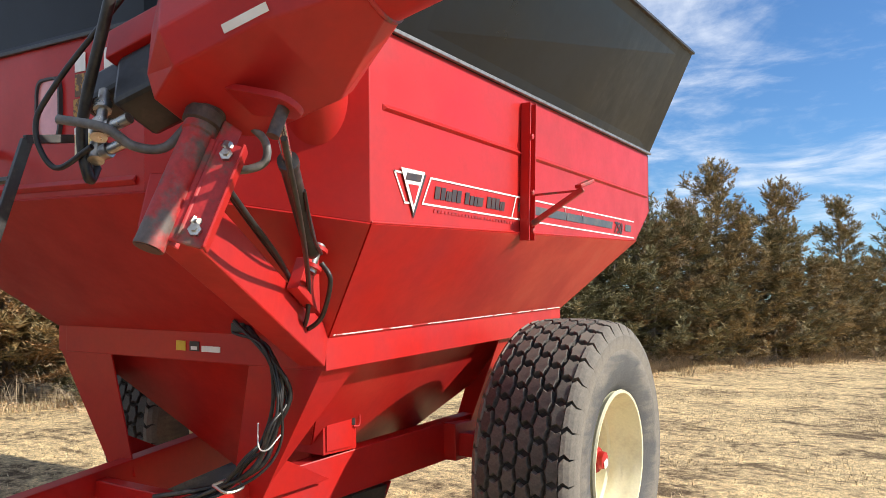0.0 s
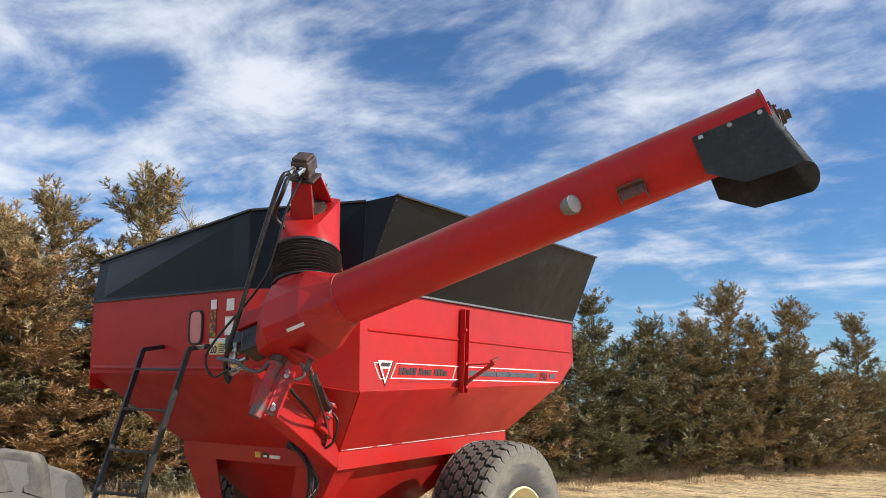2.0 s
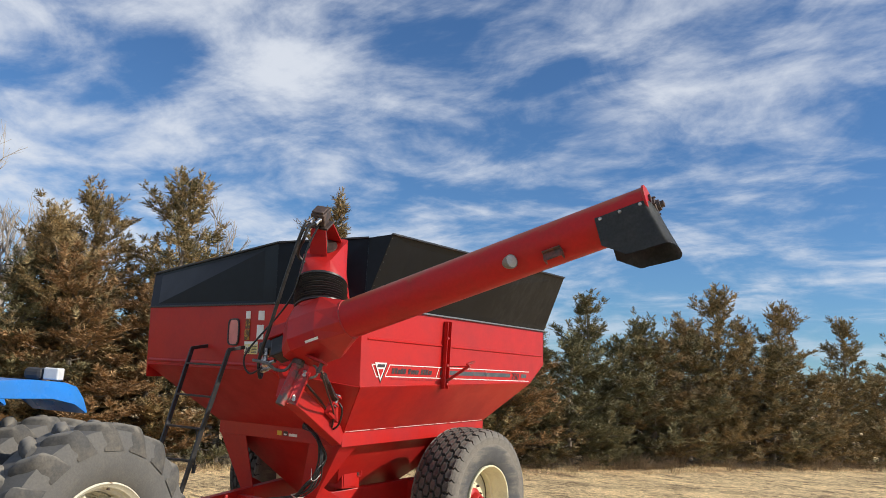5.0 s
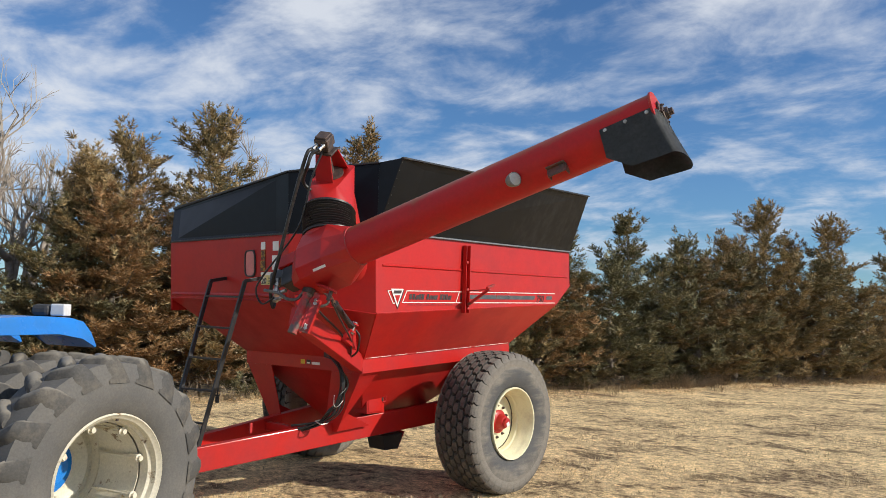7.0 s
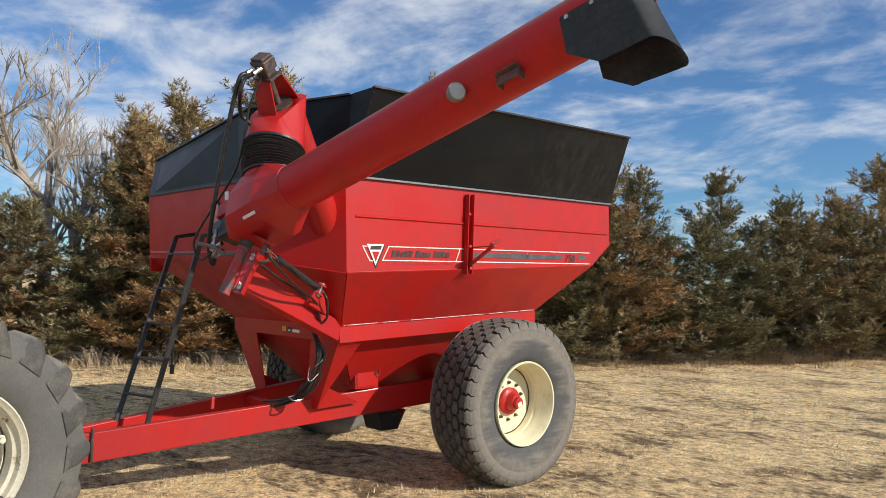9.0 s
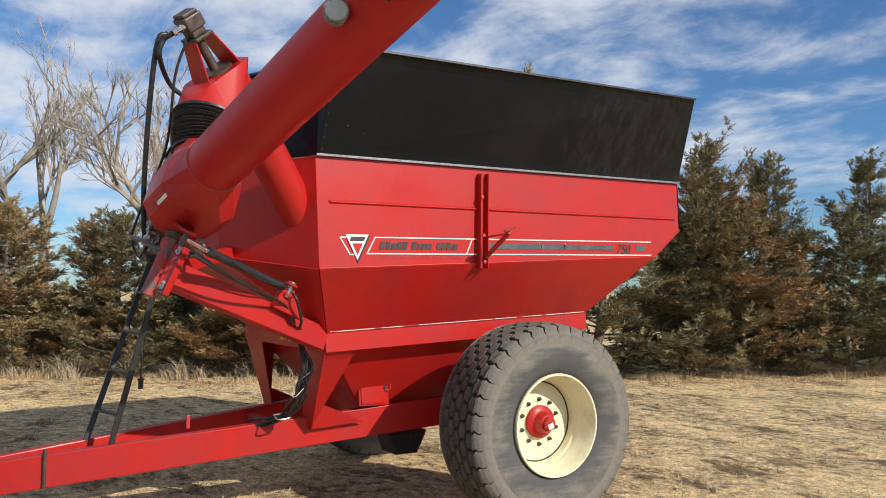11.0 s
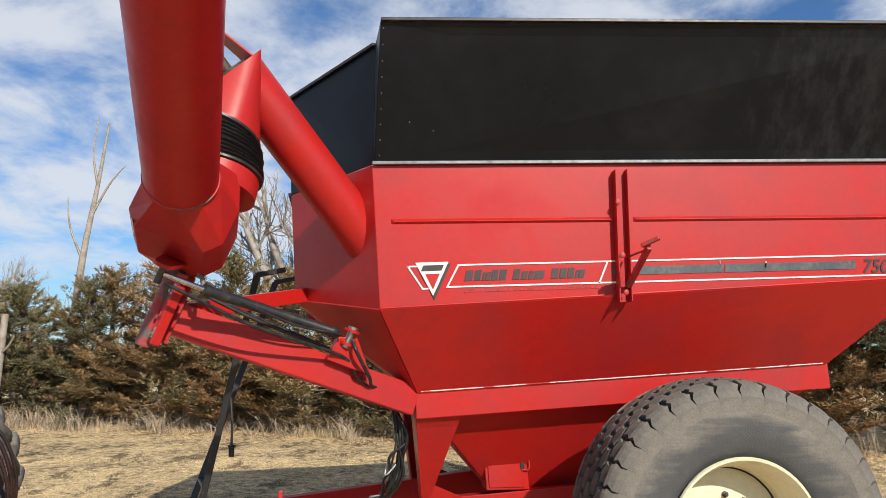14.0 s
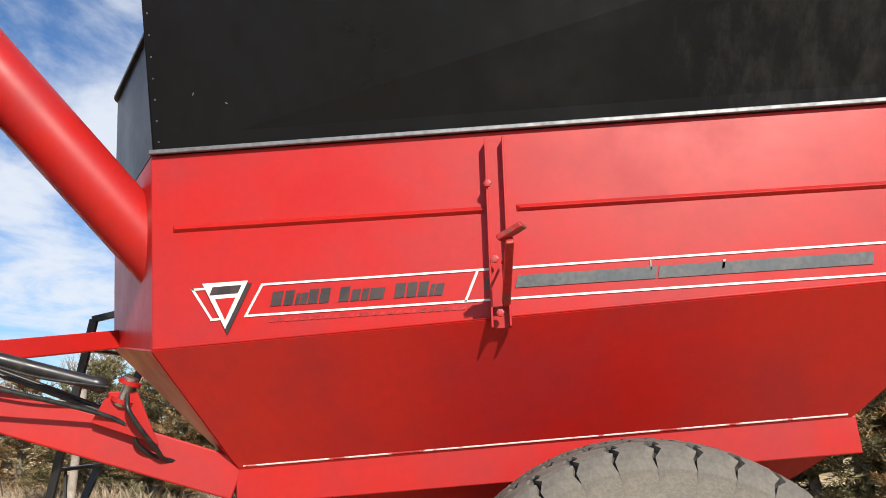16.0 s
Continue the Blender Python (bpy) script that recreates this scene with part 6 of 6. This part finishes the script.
def build_ladder():
    """Black tube ladder that hooks on the front wall and stands on the drawbar."""
    top = {-1: Vector((-0.42, -0.85, 2.575)), 1: Vector((0.365, -0.915, 2.563))}
    foot = {-1: Vector((-0.17, -1.49, 0.68)), 1: Vector((0.235, -1.34, 0.69))}
    ladder = part("ladder", bar(B(), top[1], foot[1], 0.028, 0.05, side=(0, -1, 0.3), bevel=0.004), BLACK_STEEL, cart, "black tube ladder")
    part("ladder_rail", bar(B(), top[-1], foot[-1], 0.028, 0.05, side=(0, -1, 0.3), bevel=0.004), BLACK_STEEL, ladder)
    for s in (-1, 1):
        part("ladder_hook", bar(B(), top[s] + Vector((0, -0.01, 0.0)), top[s] + Vector((0.0, 0.22, 0.045)), 0.03, 0.04, bevel=0.004), BLACK_STEEL, ladder)
    for f in (0.098, 0.291, 0.48, 0.667, 0.855):
        a, b = top[-1].lerp(foot[-1], f), top[1].lerp(foot[1], f)
        part("rung", bar(B(), a, b, 0.055, 0.022, bevel=0.004), BLACK_STEEL, ladder)
    p = top[1].lerp(foot[1], 0.48) + Vector((-0.10, 0, 0))
    part("hanging_strap", sweep(B(), [p, p + Vector((0.01, 0.02, -0.22)), p + Vector((0.0, 0.02, -0.40))], 0.010, 6), HOSE, ladder)
    part("strap_end", lathe(B(), upright(p + Vector((0, 0.02, -0.40)), p + Vector((0, 0.02, -1))), [(0.03, 0), (0.03, 0.015), (0.022, 0.017), (0.022, 0.09)], 12), HOSE, ladder)


build_ladder()


def build_hose_bundle():
    """Loose cables that hang from the front of the frame down to the drawbar."""
    rng = random.Random(2)
    for k in range(8):
        j = lambda s=0.02: Vector((rng.uniform(-s, s), rng.uniform(-s, s), rng.uniform(-s, s)))
        pts = [Vector((0.62, 0.16, 1.72)) + j(0.04), Vector((0.86, 0.12, 1.60)) + j(0.03), Vector((0.92, 0.18, 1.38)) + j(0.05), Vector((0.88, 0.14, 1.18)) + j(0.055), Vector((0.80, 0.09, 1.02)) + j(0.05), Vector((0.64, 0.02, 0.89)) + j(0.04), Vector((0.42, -0.12, 0.82)) + j(0.06)]
        part("cable", sweep(B(), pts, rng.choice((0.008, 0.011, 0.014)), 7), HOSE, cart, smooth=60)
    part("cable_tie", sweep(B(), [(0.68, -0.04, 0.93), (0.76, -0.02, 0.90), (0.76, 0.09, 0.91), (0.68, 0.08, 0.94), (0.68, -0.04, 0.93)], 0.008, 6), STEEL, cart)
    part("cable_tie", sweep(B(), [(0.84, 0.10, 1.24), (0.89, 0.06, 1.13), (0.94, 0.07, 1.12), (0.97, 0.13, 1.19)], 0.004, 6), WHITE, cart, "loose white cable tie")
    part("cable_clip", box(B(), pose(0.60, 0.20, 1.72), (0.10, 0.08, 0.06), 0.01), PLASTIC, cart)


build_hose_bundle()


# ---- tractor ----
TURN = Matrix.Translation((2.0, -3.40, 0)) @ Matrix.Rotation(radians(11), 4, "Z") @ Matrix.Translation((-2.0, 3.40, 0))


def build_tractor():
    """The tail of the tractor that pulls the cart, with dual wheels on clamp rods."""
    t = thing("tractor", (0.8, -3.6, 0), "blue tractor with dual rear wheels hitched to the cart", "tractor")

    def tpart(name, bm, mat, parent, label="", smooth=None):
        bm.transform(TURN)
        return part(name, bm, mat, parent, label, smooth)

    def wheel(x, sign, outer, label):
        W = 0.46
        m = Matrix.Translation((x, -3.40, 0.93)) @ Matrix.Rotation(radians(90 * sign), 4, "Y")
        h = W / 2
        prof = [(0.47, -h * 0.70), (0.52, -h * 0.90), (0.64, -h), (0.78, -h * 0.95), (0.872, -h * 0.78), (0.885, 0), (0.872, h * 0.78), (0.78, h * 0.95), (0.64, h), (0.52, h * 0.90), (0.47, h * 0.70)]
        w = tpart("wheel", lathe(B(), m, prof + [(0.46, h * 0.5), (0.46, -h * 0.5), prof[0]], 64, cap=False), TRACTOR_RUBBER, t, label, smooth=40)
        rim = [(0.475, h * 0.74), (0.492, h * 0.80), (0.480, h * 0.85), (0.462, h * 0.74), (0.450, h * 0.70), (0.440, h * 0.50), (0.418, h * 0.44), (0.410, h * 0.10), (0.425, h * 0.0), (0.425, -h * 0.55), (0.452, -h * 0.70),
               (0.47, -h * 0.72), (0.46, 0)]
        tpart("rim", lathe(B(), m, rim + [rim[0]], 56, cap=False), TRACTOR_RIM, w, "chipped cream rim", smooth=35)
        if not outer:
            disc = [(0.42, h * 0.10), (0.36, h * 0.16), (0.30, 0.0), (0.22, 0.0), (0.22, -h * 0.1), (0.36, h * 0.06), (0.42, 0)]
            tpart("wheel_disc", lathe(B(), m, disc + [disc[0]], 48, cap=False), TRACTOR_RIM, w, smooth=35)
            tpart("hub", lathe(B(), m, [(0.23, -h * 0.9), (0.23, h * 0.05), (0.16, h * 0.12), (0.12, h * 0.5), (0.05, h * 0.52)], 28), BLUE, w, "blue hub", smooth=40)
        else:
            # barrel that joins the outer rim to the inner wheel, and its clamp rods
            tpart("dual_barrel", lathe(B(), m, [(0.405, h * 0.05), (0.405, -h * 2.0), (0.398, -h * 2.0), (0.398, h * 0.05), (0.405, h * 0.05)], 48, cap=False), TRACTOR_RIM, w, "dull cream barrel", smooth=35)
            for k in range(8):
                a = 2 * math.pi * k / 8 + 0.25
                mm = m @ Matrix.Rotation(a, 4, "Z") @ Matrix.Translation((0.375, 0, 0))
                bm = lathe(B(), mm, [(0.010, -h * 1.9), (0.010, h * 0.30)], 8)
                lathe(bm, mm @ Matrix.Translation((0, 0, h * 0.12)), [(0.024, 0), (0.024, 0.02), (0.034, 0.021), (0.034, 0.028), (0.020, 0.030), (0.020, 0.055)], 10)
                box(bm, mm @ Matrix.Translation((0.012, 0, -h * 0.10)), (0.03, 0.05, 0.10), 0.006)
                tpart("clamp_rod", bm, TRACTOR_RIM, w)
            for k in range(3):
                a = 2.1 * k + 0.9
                mm = m @ Matrix.Rotation(a, 4, "Z") @ Matrix.Translation((0.447, 0, h * 0.62))
                tpart("rim_nut", lathe(B(), mm @ Matrix.Rotation(radians(-90), 4, "Y"), [(0.012, 0), (0.012, 0.02)], 8), IRON, w)
        # bar tread: long slanting lugs, alternating from either shoulder
        for k in range(38):
            s = 1 if k % 2 else -1
            a = 2 * math.pi * k / 38
            bm = B()
            secs = []
            for i in range(8):
                f = i / 7
                hh = s * h * (1.01 - 1.05 * f)
                rr = 0.880 - (0.15 * (1 - f * 3.5) ** 1.5 if f < 0.285 else 0)
                aa = a + 0.17 * f
                hw = (0.048 + 0.012 * (1 - f)) * (0.75 if i == 7 else 1) * (1.0 + 0.06 * math.sin(k * 7.1 + i * 2.3))
                tall = 0.050 * (1 if 0 < i < 7 else (0.15 if i == 0 else 0.6))
                row = []
                for da, dr in ((-1.5, -0.25), (-1.05, 0.55), (-0.7, 0.95), (0.0, 1.06), (0.7, 0.95), (1.05, 0.55), (1.5, -0.25)):
                    ang = aa + da * hw / rr
                    row.append(bm.verts.new(m @ Vector(((rr + dr * tall) * math.cos(ang), (rr + dr * tall) * math.sin(ang), hh))))
                secs.append(row)
            for p, q in zip(secs, secs[1:]):
                for i in range(6):
                    bm.faces.new((p[i], p[i + 1], q[i + 1], q[i]))
            bm.faces.new(secs[0]); bm.faces.new(secs[-1][::-1])
            tpart("lug", bm, TRACTOR_LUG, w, smooth=50)
        return w

    wheel(2.02, 1, True, "worn outer tractor tyre with bar lugs")
    wheel(1.42, 1, False, "inner tractor tyre with bar lugs")
    wheel(0.08, -1, False, "inner tractor tyre with bar lugs")
    wheel(-0.52, -1, True, "worn outer tractor tyre with bar lugs")
    # flat-topped fenders with a turned-down tail, each with a work lamp on top
    for x0, x1 in ((0.90, 1.54), (-0.12, 0.52)):
        prof = [(-4.65, 2.08), (-3.62, 2.14), (-3.34, 2.13), (-3.22, 2.10), (-3.14, 2.01), (-3.08, 1.89), (-3.11, 1.88), (-3.22, 1.97), (-3.44, 2.01), (-4.65, 1.97)]
        f = tpart("fender", prism(B(), [(x0, y, z) for y, z in prof], (x1 - x0, 0, 0), 0.012), BLUE, t, "glossy blue fender", smooth=40)
        c = (x0 + x1) / 2
        tpart("fender_lamp", box(B(), pose(c + 0.12, -3.30, 2.19, 0, 0, 20), (0.13, 0.10, 0.10), 0.012), CLEAR_LAMP, f, "clear work lamp")
        tpart("lamp_housing", box(B(), pose(c - 0.02, -3.36, 2.185, 0, 0, 20), (0.16, 0.12, 0.10), 0.035), PLASTIC, f)
    tpart("axle_housing", bar(B(), (0.2, -3.40, 0.93), (1.3, -3.40, 0.93), 0.24, 0.24), BLUE, t)
    tpart("rear_housing", bar(B(), (0.75, -3.10, 0.85), (0.75, -5.4, 0.95), 0.50, 0.60, bevel=0.06), BLUE, t)
    tpart("seat_deck", box(B(), pose(0.75, -4.1, 1.45), (0.48, 1.3, 0.10), 0.03), PLASTIC, t)
    tpart("bonnet", box(B(), pose(0.75, -6.3, 1.35), (0.70, 2.2, 0.70), 0.10), BLUE, t)
    for s in (-1, 1):
        m = Matrix.Translation((0.75 + s * 0.85, -6.7, 0.62)) @ Matrix.Rotation(radians(90 * s), 4, "Y")
        tpart("front_wheel", lathe(B(), m, [(0.30, -0.16), (0.34, -0.2), (0.55, -0.22), (0.62, -0.12), (0.62, 0.12), (0.55, 0.22), (0.34, 0.2), (0.30, 0.16)], 40), RUBBER, t, smooth=40)
    tpart("drawbar", bar(B(), (0.55, -3.0, 0.42), (0.75, -4.2, 0.50), 0.10, 0.05), IRON, t)
    # remote couplers and looping hoses behind the axle
    tpart("coupler_bracket", bar(B(), (0.72, -3.12, 1.05), (0.72, -2.93, 1.50), 0.12, 0.05), PLASTIC, t)
    tpart("coupler_block", box(B(), pose(0.72, -2.92, 1.50), (0.42, 0.10, 0.12), 0.012), IRON, t, "greasy valve block")
    for k in range(4):
        x = 0.58 + 0.09 * k
        z = 1.52 - 0.05 * (k % 2)
        c = tpart("coupler", lathe(B(), upright((x, -2.87, z), (x, -2.70, z - 0.02)), [(0.022, 0), (0.022, 0.04), (0.030, 0.042), (0.030, 0.08), (0.020, 0.082), (0.020, 0.12), (0.026, 0.122), (0.026, 0.17)], 12), STEEL, t, "plated hose coupler", smooth=40)
        tpart("remote_hose", sweep(B(), [(x, -2.74, z - 0.01), (x - 0.01, -2.60, z - 0.01), (x - 0.02, -2.42, z - 0.12), (x - 0.08, -2.32, z - 0.42), (x - 0.22, -2.36, 0.72), (x - 0.38, -2.48, 0.58)], 0.014, 8), HOSE_BROWN, t, smooth=60)


build_tractor()


def build_implement():
    """A yellow and red machine parked before the trees behind the tractor."""
    c = Vector((-11.2, -9.05, 0))
    t = thing("parked_implement", c, "yellow and red farm implement parked by the trees", "farm implement")
    m = Matrix.Translation(c) @ Matrix.Rotation(radians(118), 4, "Z")
    turn = m.to_3x3()
    bm = B()
    prism(bm, [m @ Vector(p) for p in ((-0.72, 0.35, 1.10), (-0.40, 0.35, 0.66), (0.20, 0.35, 0.78), (0.28, 0.35, 0.98), (0.34, 0.35, 1.40), (0.12, 0.35, 1.40))], turn @ Vector((0, -0.8, 0)), 0.02)
    body = part("hopper", bm, YELLOW_PAINT, t, "yellow tapered hopper")
    part("hopper_rim", bar(B(), m @ Vector((-0.74, -0.46, 1.11)), m @ Vector((0.14, -0.46, 1.41)), 0.03, 0.05), YELLOW_PAINT, body)
    for x, z in ((-0.18, 1.0), (0.10, 1.12), (0.16, 0.98), (0.20, 1.22)):
        p = m @ Vector((x, -0.45, z))
        part("hopper_bolt", lathe(B(), upright(p, p + turn @ Vector((0, -1, 0))), [(0.035, 0), (0.035, 0.02), (0.02, 0.03)], 8), IRON, body)
    part("hopper_chain", sweep(B(), [m @ Vector((0.36, -0.46, 1.1)), m @ Vector((0.42, -0.46, 0.9)), m @ Vector((0.46, -0.46, 0.72))], 0.012, 6), IRON, body)
    w = m @ Vector((0.02, -0.42, 0.37))
    ax = turn @ Vector((0, -1, 0))
    tyre = part("wheel", lathe(B(), upright(w - ax * 0.11, w + ax), [(0.20, 0.0), (0.34, 0.0), (0.37, 0.05), (0.37, 0.17), (0.34, 0.22), (0.22, 0.22)], 32), RUBBER, t, "small tyre on a yellow rim", smooth=40)
    part("rim", lathe(B(), upright(w - ax * 0.05, w + ax), [(0.22, 0.17), (0.20, 0.175), (0.17, 0.12), (0.08, 0.10), (0.06, 0.14), (0.03, 0.145)], 28), YELLOW_PAINT, tyre, smooth=40)
    part("frame", bar(B(), m @ Vector((-1.9, -0.2, 1.0)), m @ Vector((-0.4, -0.2, 1.16)), 0.30, 0.14), RED_RUSTY, t, "faded red frame")
    part("mast", prism(B(), [m @ Vector(p) for p in ((-0.62, -0.1, 1.05), (-0.28, -0.1, 1.05), (-0.28, -0.1, 1.72), (-0.42, -0.1, 1.72))], turn @ Vector((0, -0.16, 0)), 0.015), RED_RUSTY, t, "faded red mast")
    part("mast_plate", prism(B(), [m @ Vector(p) for p in ((-0.27, 0.0, 1.2), (-0.08, 0.0, 1.3), (-0.22, 0.0, 1.62), (-0.27, 0.0, 1.62))], turn @ Vector((0, -0.02, 0)), 0.004), STEEL, t)
    part("stand", bar(B(), m @ Vector((-1.6, -0.1, 0)), m @ Vector((-1.6, -0.1, 1.0)), 0.08, 0.08), RED_RUSTY, t)


build_implement()


def build_scratches():
    """Bare scratches on the black side and the red tank."""
    lean = Vector((0.333, 0, 0.82)).normalized()
    out = Vector((0.82, 0, -0.333)).normalized()

    def scratch(y, z, dy, dz, wide=0.004):
        a = Vector((1.612 + (z - 3.285) * 0.406, y, z)) + out * 0.004
        b = a + Vector((0, dy, 0)) + lean * dz
        n = (b - a).cross(out).normalized() * wide
        part("scratch", level(prism(B(), [a - n * 0.3, a + n, b + n * 0.3, b - n], out * 0.001)), SCRATCH, cart)

    for row in ((1.808, 3.622, 0.002, 0.065), (1.742, 3.474, 0.05, -0.022, 0.006), (1.398, 3.455, 0.05, -0.03, 0.003), (0.326, 3.515, 0.006, 0.012, 0.002), (0.476, 3.470, 0.007, -0.008, 0.002), (1.05, 3.70, 0.006, 0.012, 0.002)):
        scratch(*row)

    def nick(y, z, dy, dz, wide=0.004, x=SIDE + 0.004):
        part("scratch", side_strip([(y, z), (y + wide, z), (y + dy + wide, z + dz), (y + dy, z + dz)]), SCRATCH, cart)

    for row in ((2.652, 2.475, 0.012, 0.04, 0.012), (2.343, 2.50, 0.004, 0.05, 0.005)):
        nick(*row)


SCRATCH = material("bare_scratch", (0.50, 0.42, 0.40), 0.5, grain=0.2)
build_scratches()
